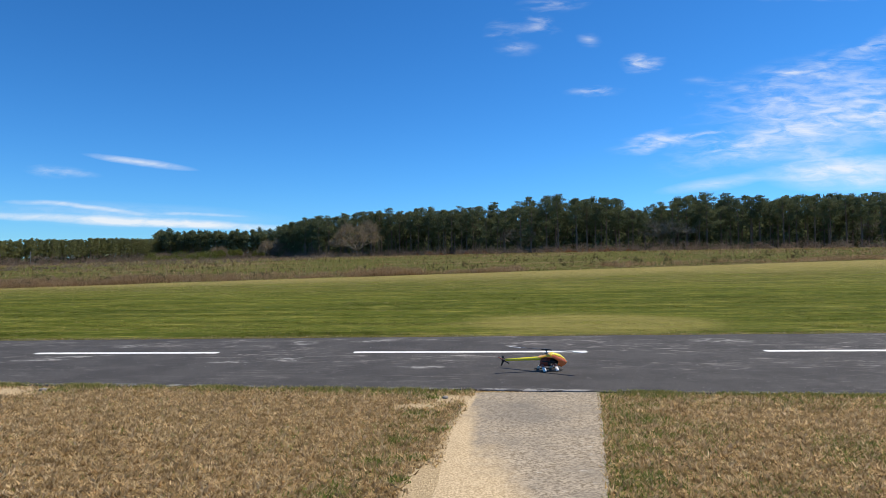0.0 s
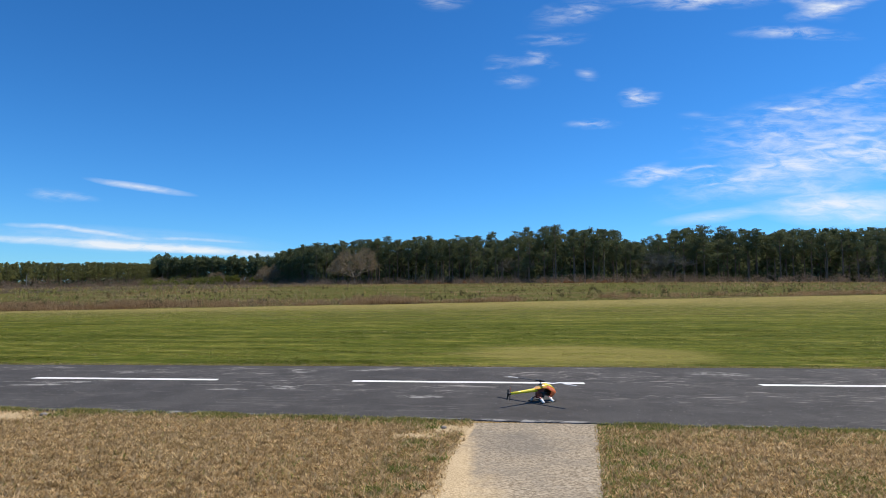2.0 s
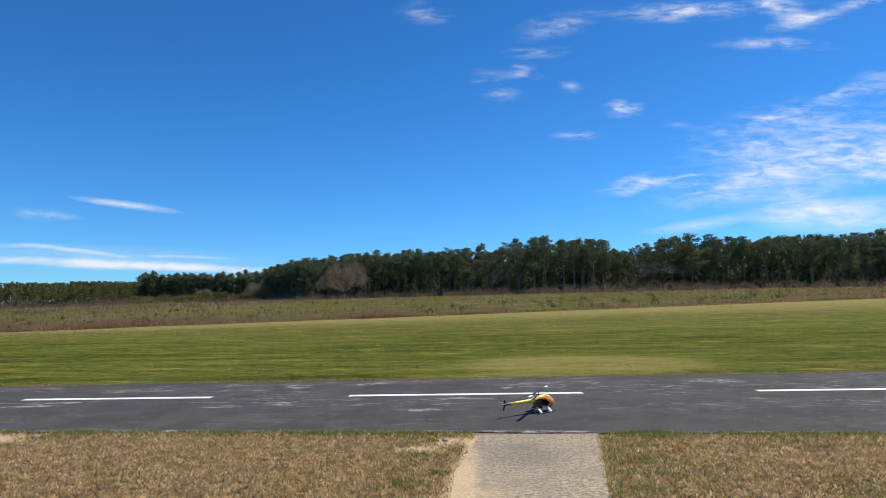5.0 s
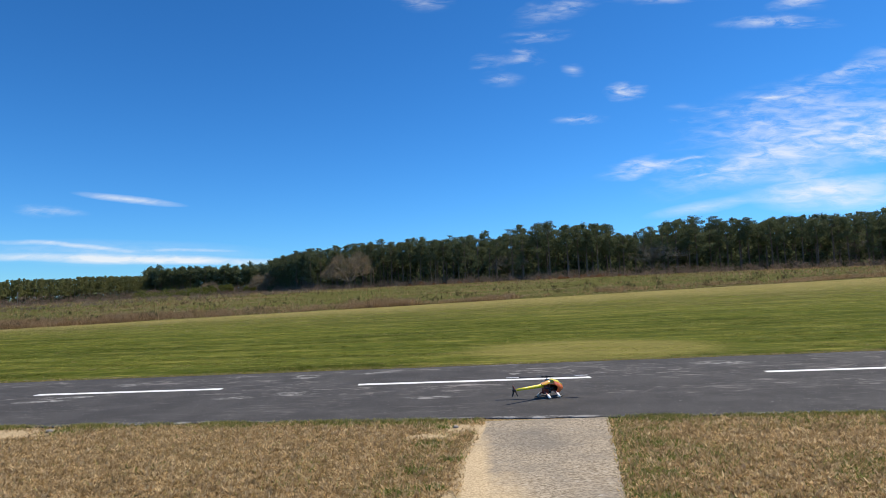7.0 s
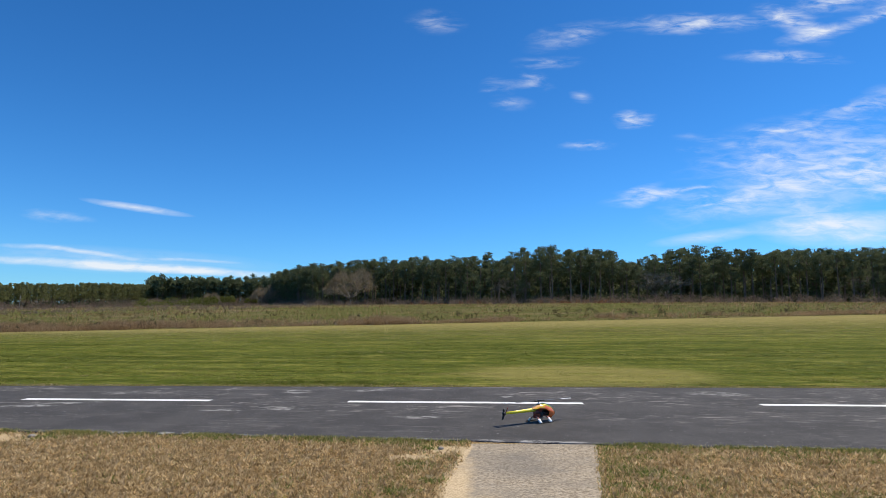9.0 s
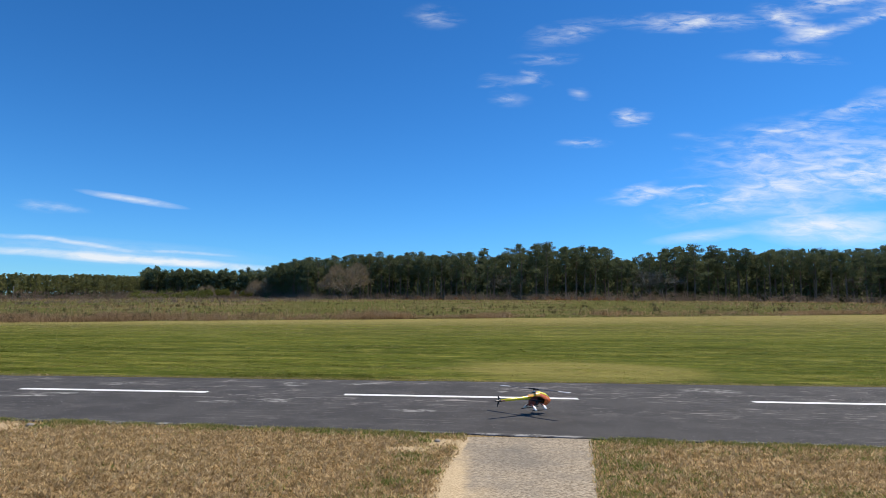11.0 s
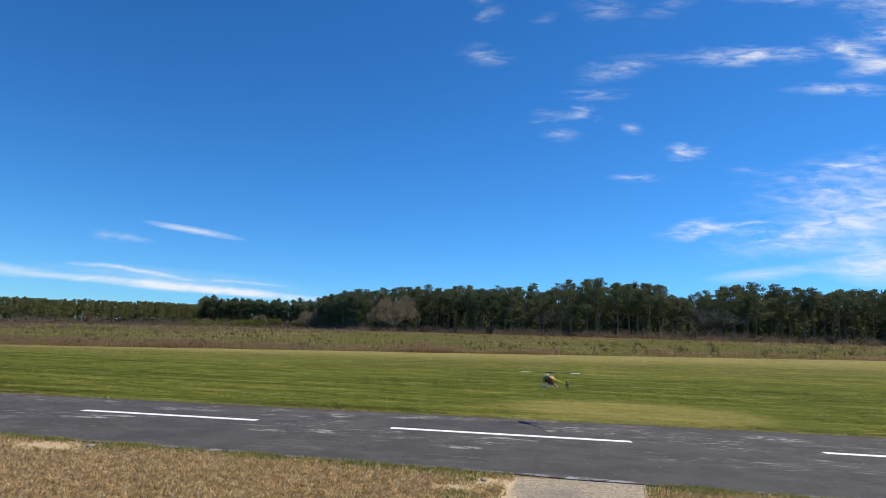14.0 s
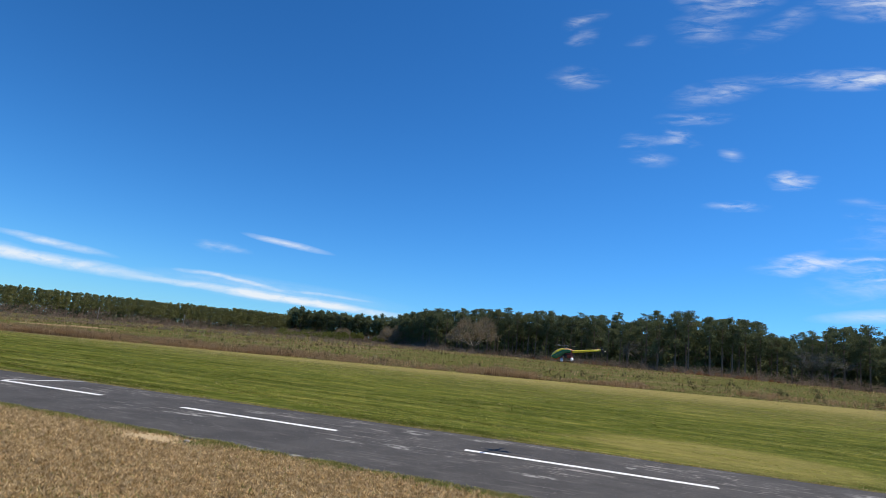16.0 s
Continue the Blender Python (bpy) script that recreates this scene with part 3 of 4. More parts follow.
def make_walk():
    """The concrete path from the camera to the runway, askew, with ragged sides."""
    bm = bmesh.new()
    rows = []
    for i in range(161):
        y = -6 + 12.22 * i / 160
        x1 = 2.04 - 0.215 * (6.15 - y)
        a = float(walk_left(y)) + 0.03 * noise.noise((y * 3, 1, 0))
        b = x1 + 0.02 * noise.noise((y * 3, 7, 0)) + 0.015 * noise.noise((y * 14, 5, 0))
        rows.append([bm.verts.new(q) for q in ((a, y, -0.06), (a, y, 0.0008), (a + 0.1, y, 0.005), (b, y, 0.007), (b, y, -0.06))])
    for lo, hi in zip(rows, rows[1:]):
        for k in range(4):
            bm.faces.new((lo[k], lo[k + 1], hi[k + 1], hi[k]))
    bm.faces.new(rows[-1])
    bmesh.ops.recalc_face_normals(bm, faces=bm.faces[:])
    tagged(part("path", bm, M_CONCRETE, None, smooth=False), "pale weathered concrete path with sand drifted over its edge", "path", kind="structure")


# ---- plants ----
rng = np.random.default_rng(7)


def lumps(x, y, fx, fy, seed):
    """Smooth unevenness between about -1 and 1, so many lumps a metre."""
    return np.array([noise.noise((a, b, seed)) for a, b in zip((x * fx).tolist(), (y * fy).tolist())])


def grass_tris(x, y, height, width, lean=0.6, z=None):
    """One upright triangle a blade."""
    n = len(x)
    z = ground_z(x, y) if z is None else z
    a = rng.uniform(0, 2 * math.pi, n)
    h = height * rng.uniform(0.5, 1.3, n)
    w = width * rng.uniform(0.6, 1.4, n)
    d = np.stack([np.cos(a), np.sin(a), np.zeros(n)], 1)
    base = np.stack([x, y, z - 0.004], 1)
    la = rng.uniform(0, 2 * math.pi, n)
    tip = base + np.stack([np.cos(la) * lean * h * rng.random(n), np.sin(la) * lean * h * rng.random(n), h], 1)
    return np.stack([base - d * w[:, None] / 2, base + d * w[:, None] / 2, tip], 1)


def on_walk(x, y, margin=0.0):
    right = 2.04 - 0.215 * (6.15 - y)
    left = walk_left(y)
    return (y < 6.5) & (x < right + margin) & (x > left - margin)


def near_edge(x):
    return 6.35 - 0.064 * x


def in_sand(x, y):
    s = np.zeros(len(x))
    for cx, cy, rx, ry, t in SAND:
        s += np.clip(1 - np.hypot((x - cx) / rx, (y - cy) / ry), 0, 1)
    return s


def stuff(name, tris, material, label, category):
    ob = new(name, tri_mesh(name, tris, material))
    return tagged(ob, label, category, kind="stuff")


def make_grass():
    def lawn(n):
        y = 1.2 + 6.2 * rng.random(n)
        return rng.uniform(-1.45, 1.0, n) * (1.4 + y * 0.92) + 0.3, y
    x, y = lawn(430000)
    lush = np.clip(1 - np.abs(near_edge(x) - y) / 0.22, 0, 1) * 0.6 + np.clip(1 - (x - 2.04 + 0.215 * (6.15 - y)) / 0.5, 0, 1) * (x > 1.2) * 0.6
    keep = (rng.random(len(x)) > lush) & (y < near_edge(x) + 0.02) & ~on_walk(x, y, -0.03) & (rng.random(len(x)) > in_sand(x, y) * 1.25)
    x, y = x[keep], y[keep]
    tuft = np.clip(1 + 1.7 * lumps(x, y, 15.0, 12.0, 6.0), 0.25, 2.0)
    stuff("dry_lawn", grass_tris(x, y, 0.027 * tuft, 0.0185, 1.5), M_STRAW, "short dormant tan lawn grass beside the path", "grass")
    # greener blades among it, thicker along the paved edges
    x, y = lawn(170000)
    edge = np.clip(1 - np.abs(near_edge(x) - y) / 0.25, 0, 1)
    right = 2.04 - 0.215 * (6.15 - y)
    side = np.clip(1 - np.abs(x - right - 0.12) / 0.28, 0, 1) + 0.6 * np.clip(1 - np.abs(x - right + 1.85) / 0.4, 0, 1)
    clump = np.array([noise.noise((a * 1.3, b * 1.3, 3.0)) for a, b in zip(x, y)])
    p = 0.03 + 0.9 * edge + 0.75 * side + np.clip(clump - 0.2, 0, 1) * 0.8 + np.clip(clump + 0.12, 0, 1) * 1.3 * (x > right)
    keep = (y < near_edge(x) + 0.04) & ~on_walk(x, y, -0.01) & (rng.random(len(x)) < p) & (rng.random(len(x)) > in_sand(x, y) * 1.6)
    x, y = x[keep], y[keep]
    stuff("green_lawn", grass_tris(x, y, 0.040, 0.010, 1.6), M_WEED, "green grass coming up through the dry lawn", "grass")
    # tufts hanging over the near side of the asphalt
    x = rng.uniform(-12, 8, 46000)
    y = near_edge(x) + 0.03 - rng.exponential(0.075, len(x))
    t = np.array([noise.noise((a * 1.7, 2.0, 8.0)) for a in x])
    keep = (rng.random(len(x)) < np.clip(0.35 + t * 1.3, 0.05, 1)) & ~on_walk(x, y, 0.02) & (in_sand(x, y) < 0.3)
    x, y = x[keep], y[keep]
    stuff("verge_grass", grass_tris(x, y, 0.045, 0.012, 1.4), M_VERGE, "green tufts along the near asphalt edge", "grass")
    # broad-leaved clumps beside the path
    tris = []
    for cx, cy, r in CLUMPS:
        k = int(330 * r / 0.2)
        q, d = rng.normal(size=k) * r * 0.9, rng.normal(size=k) * r * 0.6
        tris.append(grass_tris(cx + q, cy + d, 0.034, 0.016, 1.8))
    stuff("clump_weeds", np.concatenate(tris), M_WEED, "low green broad-leaved weeds beside the path", "weeds")
    # mown field behind the runway
    n = 330000
    y = 11.3 + 33.5 * rng.random(n) ** 1.7
    x = rng.uniform(-1.45, 1.0, n) * (y * 0.9 + 1)
    keep = y > 11.47 + 0.0335 * x
    x, y = x[keep], y[keep]
    dead = np.clip(1.15 - np.hypot((x - 3.9) / 4.6, (y - 14.2) / 3.0), 0, 1)
    row = np.array([noise.noise((a * 0.12, b * 1.1, 4.0)) for a, b in zip(x, y)])
    dry = rng.random(len(x)) < 0.08 + 0.38 * dead + np.clip(row - 0.25, 0, 1) * 0.9 + np.clip((y - 24) / 17, 0, 1) * 0.75
    size = (0.020 + 0.0006 * (y - 11)) * np.clip(1.0 + 1.5 * lumps(x, y, 3.0, 3.0, 6.0) + 1.5 * lumps(x, y, 0.22, 1.4, 2.0), 0.25, np.clip(2.6 - 0.05 * y, 1.2, 2.2))
    size = size * (1 - 0.5 * np.clip(dead * 1.6, 0, 1))
    for name, pick, mat, label in (("field_grass", ~dry, M_GREEN, "short mown green grass of the flying field"), ("field_straw", dry, M_FIELD_STRAW, "dry straw-coloured blades in the mown field")):
        stuff(name, grass_tris(x[pick], y[pick], size[pick], size[pick] * 0.6, 2.2), mat, label, "grass")
    # thin rows of longer clippings left by the mower
    bits = []
    for i in range(230):
        cy = 12.6 + 24 * random.random() ** 1.4
        cx = random.uniform(-1.3, 0.95) * (cy * 0.9 + 1)
        length, depth = random.uniform(0.8, 3.2), random.uniform(0.03, 0.09)
        k = int(150 * length)
        x = cx + random.uniform(-1, 1) * 0.2 + length * (rng.random(k) - 0.5) * 2
        y = cy + 0.12 * np.sin(x * 0.9 + i) + 0.03 * (x - cx) + rng.normal(size=k) * depth
        fade = np.clip(1.2 - np.abs(x - cx) / length, 0.2, 1)
        bits.append(grass_tris(x, y, (0.020 + 0.0008 * cy) * fade, 0.018 + 0.0006 * cy, 2.6))
    stuff("mown_rows", np.concatenate(bits), M_CLIPPINGS, "pale rows of cut grass left on the mown field", "grass")
    # lawn round and behind the camera
    x, y = rng.uniform(-6, 7, 100000), rng.uniform(-4.5, 1.25, 100000)
    keep = ~on_walk(x, y, -0.03)
    stuff("rear_lawn", grass_tris(x[keep], y[keep], 0.03, 0.028, 1.6), M_STRAW, "short dormant tan lawn grass around the path", "grass")
    # tufts right against the far side of the asphalt
    n = 20000
    x = rng.uniform(-20, 16, n)
    y = 11.47 + 0.0335 * x + rng.exponential(0.05, n)
    k = len(x) // 2
    stuff("edge_grass", grass_tris(x[:k], y[:k], 0.045, 0.012, 1.3), M_VERGE, "longer grass along the edge of the asphalt", "grass")
    stuff("edge_straw", grass_tris(x[k:], y[k:] + 0.03, 0.045, 0.012, 1.4), M_STRAW, "dry blades along the edge of the asphalt", "grass")


# x, y, radius
CLUMPS = [(-0.02, 5.22, 0.13), (0.19, 4.68, 0.07), (-0.09, 4.34, 0.10), (-0.22, 3.8, 0.09), (0.05, 3.9, 0.07), (-0.49, 3.2, 0.10), (-0.04, 3.43, 0.06), (-0.05, 6.16, 0.13), (-0.5, 6.24, 0.14), (2.25, 5.0, 0.16), (2.15, 4.5, 0.13), (1.95, 4.1, 0.12), (2.4, 5.6, 0.12),
          (0.1, 5.95, 0.06), (-1.1, 6.3, 0.15), (-4.6, 6.35, 0.15), (1.8, 3.5, 0.12), (-2.4, 6.35, 0.12), (2.6, 6.0, 0.14), (4.0, 5.9, 0.12)]


def make_weeds():
    # dry strip where the mowing stops, then lower growth up to the wood
    def field(n, y0, y1, power=1.0):
        y = y0 + (y1 - y0) * rng.random(n) ** power
        return rng.uniform(-1.45, 1.0, n) * y, y
    u = [-1.45, -0.5, -0.36, -0.22, -0.17, -0.11, -0.06, 0.2, 1.0]
    x, y = field(90000, FIELD_END, FIELD_END + 7, 1.4)
    c = lumps(x, y, 0.16, 0.3, 1.0) + 0.7 * lumps(x, y, 0.7, 0.8, 5.0)
    much = np.interp(x / y, u, [0.75, 0.64, 0.36, 0.08, 0.48, 0.48, 0.05, 0.11, 0.19])
    keep = rng.random(len(x)) < np.clip(much + c * 1.2 - 0.18, 0.015, 0.9)
    x, y, c, much = x[keep], y[keep], c[keep], much[keep]
    tall = (0.20 + 0.42 * much) * np.clip(0.85 + 1.5 * c, 0.35, 1.9)
    stuff("broom_weeds", grass_tris(x, y, tall, 0.035, 0.9), M_BROOM, "tall dry brown weeds at the edge of the mowing", "weeds")
    # seed heads and side twigs that make the tall weeds bushy
    pick = rng.random(len(x)) < 0.13
    puffs = [leaf_tris((a, b, float(ground_z(a, b)) + h * 0.55), h * 0.42, 9, 0.052, 1.0) for a, b, h in zip(x[pick], y[pick], tall[pick])]
    stuff("weed_heads", np.concatenate(puffs), M_BROOM, "bushy brown seed heads of dry weeds", "weeds")
    # dark green-brown clumps standing singly over the rough field
    dark = []
    for a, b in zip(*field(400, FIELD_END + 0.6, 135, 1.9)):
        if noise.noise((a * 0.05, b * 0.08, 3.0)) < -0.15:
            continue
        h = random.uniform(0.35, 0.85)
        g = float(ground_z(a, b))
        for s in range(random.randint(1, 4)):
            q, w = a + random.gauss(0, 0.35), b + random.gauss(0, 0.3)
            dark.append(leaf_tris((q, w, g + h * 0.42), h * 0.22, 22, 0.062, 2.0))
    stuff("weed_stalks", np.concatenate(dark), M_STALK, "dark upright weed clumps scattered over the rough field", "weeds")
    x, y = field(70000, FIELD_END + 0.5, 195, 1.5)
    c = lumps(x, y, 0.03, 0.11, 9.0) + 0.4 * lumps(x, y, 0.2, 0.3, 2.0)
    late = np.clip((y - 110) / 60, 0, 1)
    brown = rng.random(len(x)) < np.clip(-0.16 + c * 1.9 + 0.35 * late - np.clip(x / y, -0.35, 0.2) + np.clip(x / y - 0.3, 0, 0.6) * 1.5, 0.02, 0.95)
    size = 0.10 + 0.0010 * y
    stuff("field_weeds", grass_tris(x[brown], y[brown], size[brown] * 1.8, 0.04 + 0.0008 * y[brown], 1.1), M_BROOM, "scattered dry weeds in the rough field", "weeds")
    stuff("meadow_grass", grass_tris(x[~brown], y[~brown], size[~brown] * 0.35, 0.06 + 0.0010 * y[~brown], 3.0), M_MEADOW, "rough green meadow grass before the wood", "grass")


def leaf_tris(centre, radius, count, size, squash=0.75):
    """Small leaf sprays scattered through a lumpy clump."""
    d = rng.normal(size=(count, 3))
    d /= np.linalg.norm(d, axis=1)[:, None]
    p = np.asarray(centre) + d * (radius * rng.uniform(0.25, 1.0, count) ** 0.6)[:, None] * np.array([1, 1, squash])
    a, b = rng.normal(size=(2, count, 3))
    a *= (size * rng.uniform(1.0, 2.1, count) / np.linalg.norm(a, axis=1))[:, None]
    b *= (size * rng.uniform(1.0, 2.1, count) / np.linalg.norm(b, axis=1))[:, None]
    return np.stack([p - a / 2, p + a / 2, p + b], 1)


def twig_tris(centre, way, radius, count, length, width):
    """A haze of thin twigs that fan out the way a limb points."""
    p = np.asarray(centre) + rng.normal(size=(count, 3)) * radius * 0.4
    w = np.asarray(way) * 0.9 + rng.normal(size=(count, 3)) * 0.6
    w *= (length * rng.uniform(0.5, 1.2, count) / np.linalg.norm(w, axis=1))[:, None]
    s = rng.normal(size=(count, 3))
    s *= (width / np.linalg.norm(s, axis=1))[:, None]
    return np.stack([p - s / 2, p + s / 2, p + w], 1)


def limb(points, radii, sides=5):
    return tube_bm(points, radii, sides)


def pine(seed, light=False, low=False):
    """A tall pine: bare leaning trunk below, broken crown of rounded needle clumps above."""
    r = random.Random(seed)
    h = 17.5 * r.uniform(0.90, 1.08)
    lean = (r.uniform(-0.6, 0.6), r.uniform(-0.6, 0.6))
    bend = r.uniform(-0.35, 0.35)

    def stem(t):
        return Vector((lean[0] * t + bend * math.sin(t * 4), lean[1] * t, h * t))
    bm = limb([stem(t) for t in (0, 0.15, 0.35, 0.55, 0.75, 0.97)], [0.27, 0.23, 0.20, 0.17, 0.11, 0.03], 6)
    tris = []
    start = r.uniform(0.05, 0.2) if low else r.choice((0.26, 0.36, 0.42, 0.48, 0.56)) + r.uniform(-0.04, 0.04)
    k = 15 if light else r.randint(21, 28)
    full = r.uniform(0.85, 1.25)
    for i in range(k):
        t = start + (0.97 - start) * (i + r.random()) / k
        f = (t - start) / (1 - start)
        spread = full * (0.5 + 2.1 * math.sin(math.pi * (f * 0.66 + 0.17)) ** 0.9) * r.uniform(0.25, 1.15) * (1 - 0.65 * f ** 3)
        q = r.uniform(0, 2 * math.pi)
        root = stem(min(t, 0.96))
        end = root + Vector((math.cos(q) * spread, math.sin(q) * spread, spread * r.uniform(-0.05, 0.35)))
        if not light:
            tube_bm([root, (root + end) / 2 + Vector((0, 0, 0.1)), end], [0.055, 0.04, 0.015], 3, bm)
        rad = r.uniform(0.65, 1.4) * (1.0 if f < 0.8 else 0.95)
        if light:
            tris.append(leaf_tris(end, rad * 1.35, 34, 0.56, 0.7))
        else:
            tris.append(leaf_tris(end, rad * 1.1, int(115 * rad), 0.175, 0.52))
            for s in range(3):
                way = Vector((math.cos(q + r.uniform(-1, 1)), math.sin(q + r.uniform(-1, 1)), r.uniform(-0.15, 0.4)))
                tris.append(leaf_tris(end + way * rad, rad * 0.5, 18, 0.15, 0.5))
    tris.append(leaf_tris(stem(0.95), 1.35, 130, 0.19, 0.8))
    for i in range(r.randint(3, 6)):
        t = r.uniform(0.15, start)
        q = r.uniform(0, 6.28)
        root = stem(t)
        tube_bm([root, root + Vector((math.cos(q) * 1.4, math.sin(q) * 1.4, 0.2))], [0.035, 0.012], 3, bm)
    tree = new("pine_tree")
    part("trunk", bm, M_BARK, tree)
    crown = new("crown", tri_mesh("crown", np.concatenate(tris), M_NEEDLE))
    crown.parent = tree
    return tagged(tree, "tall dark green pine with bare lower trunk", "tree", "wood edge trees")


def plantation_pine(seed):
    """A young planted pine: a narrow cone of whorled branches on a thin trunk."""
    r = random.Random(seed)
    h = 15.6 * r.uniform(0.95, 1.04)
    bm = limb([(0, 0, 0), (0, 0, h * 0.5), (0, 0, h * 0.97)], [0.15, 0.11, 0.03], 5)
    tris = []
    start = r.uniform(0.27, 0.40)
    k = 11
    for i in range(k):
        t = start + (0.98 - start) * (i + r.uniform(0.2, 0.8)) / k
        reach = 2.2 * (1 - (t - start) / (1.02 - start)) ** 0.8 + 0.25
        for j in range(4):
            q = r.uniform(0, 6.28)
            e = reach * r.uniform(0.55, 1.1)
            tris.append(leaf_tris((math.cos(q) * e * 0.7, math.sin(q) * e * 0.7, h * t + e * 0.12), 0.40 + e * 0.35, 10, 0.42, 0.5))
    tree = new("plantation_pine")
    part("trunk", bm, M_BARK, tree)
    crown = new("crown", tri_mesh("crown", np.concatenate(tris), M_NEEDLE))
    crown.parent = tree
    return tagged(tree, "young planted pine with whorled branches", "tree", "plantation trees")


def broadleaf(seed, h, twig, label, leafy=700, name="bare_tree"):
    """A round-headed broadleaf tree in early spring: forked limbs and a haze of twigs."""
    r = random.Random(seed)
    bm = bmesh.new()
    tris = []

    def grow(p, d, length, rad, depth):
        end = p + d * length
        midp = (p + end) / 2 + Vector((r.uniform(-1, 1), r.uniform(-1, 1), 0)) * length * 0.06
        tube_bm([p, midp, end], [rad, rad * 0.8, rad * 0.6], 5 if depth < 2 else 3, bm)
        if twig is M_LEAF:
            if depth >= 2:
                tris.append(leaf_tris(end, length * 0.9, max(3, leafy // 80), 0.20, 0.9))
        elif depth >= 1:
            tris.append(twig_tris(end, d, length * 0.6, leafy // (40 if depth >= 4 else 90), 1.25, 0.055))
        if depth >= 4:
            return
        for i in range(r.randint(3, 4) if depth else 8):
            q = r.uniform(0, 6.28)
            tilt = r.uniform(0.15, 1.7) if depth == 0 else r.uniform(0.25, 0.75)
            nd = (d + Vector((math.cos(q), math.sin(q), r.uniform(-0.35, 0.15))) * tilt).normalized()
            grow(end, nd, (h * 0.26 if depth == 0 else length) * r.uniform(0.66, 0.88), rad * 0.58, depth + 1)
    grow(Vector((0, 0, 0)), Vector((0, 0, 1)), h * 0.11, h * 0.017, 0)
    tree = new(name)
    part("trunk", bm, M_BARK if twig is M_LEAF else M_LIMB, tree)
    crown = new("crown", tri_mesh("crown", np.concatenate(tris), twig))
    crown.parent = tree
    return tagged(tree, label, "tree", "wood edge trees")


def along(points, step):
    """Places every few metres along a line through the points."""
    out = []
    for (x0, y0), (x1, y1) in zip(points, points[1:]):
        k = max(1, int(math.hypot(x1 - x0, y1 - y0) / step))
        out += [(x0 + (x1 - x0) * i / k, y0 + (y1 - y0) * i / k) for i in range(k)]
    return out


WOOD = [(-104, 330), (-62, 255), (-20, 228), (8, 205), (33, 190), (93, 199), (140, 184), (200, 190)]
MID_WOOD = [(-236, 440), (-205, 388), (-170, 396), (-128, 400), (-92, 385)]
LEFT_WOOD = [(-300, 140), (-274, 185), (-262, 210), (-240, 273), (-238, 302), (-225, 340), (-210, 388), (-196, 440)]


def scattered(points, step, back, jitter, scale, vary=0.10):
    """Loose places for trees, in metres: x, y, z, turn, scale."""
    out = []
    for x, y in along(points, step):
        d = math.hypot(x, y)
        x, y = x * (1 + back / d), y * (1 + back / d)
        x, y = x + random.uniform(-jitter, jitter), y + random.uniform(-jitter, jitter)
        u = x / y
        dip = 0.86 if 0.055 < u < 0.085 or 0.27 < u < 0.36 else 1.0
        out.append((x, y, float(ground_z(x, y)) - 0.1, random.uniform(0, 360), dip * scale * random.uniform(1 - vary, 1 + vary * 0.8)))
    return out


def joined_wood(name, trees, places, label, needles=None):
    """Trees too deep in the wood to tell apart, as one body of trunks and one of needles."""
    trunk, crown = [], []
    for i, (x, y, z, turn, s) in enumerate(places):
        tree = trees[i % len(trees)]
        m = np.array(Matrix.Translation((x, y, z)) @ Matrix.Rotation(radians(turn), 4, "Z") @ Matrix.Diagonal((s, s, s, 1)))
        for child in tree.children:
            me, bag = child.data, crown if child.name.startswith("crown") else trunk
            me.calc_loop_triangles()
            co = np.empty(len(me.vertices) * 3, np.float32)
            me.vertices.foreach_get("co", co)
            idx = np.empty(len(me.loop_triangles) * 3, np.int32)
            me.loop_triangles.foreach_get("vertices", idx)
            v = co.reshape(-1, 3)[idx]
            bag.append(v @ m[:3, :3].T.astype(np.float32) + m[:3, 3].astype(np.float32))
    stuff(name, np.concatenate(crown), needles or M_NEEDLE, label, "wood")
    stuff(name + "_trunks", np.concatenate(trunk), M_BARK, "brown trunks standing close together in the wood", "wood")


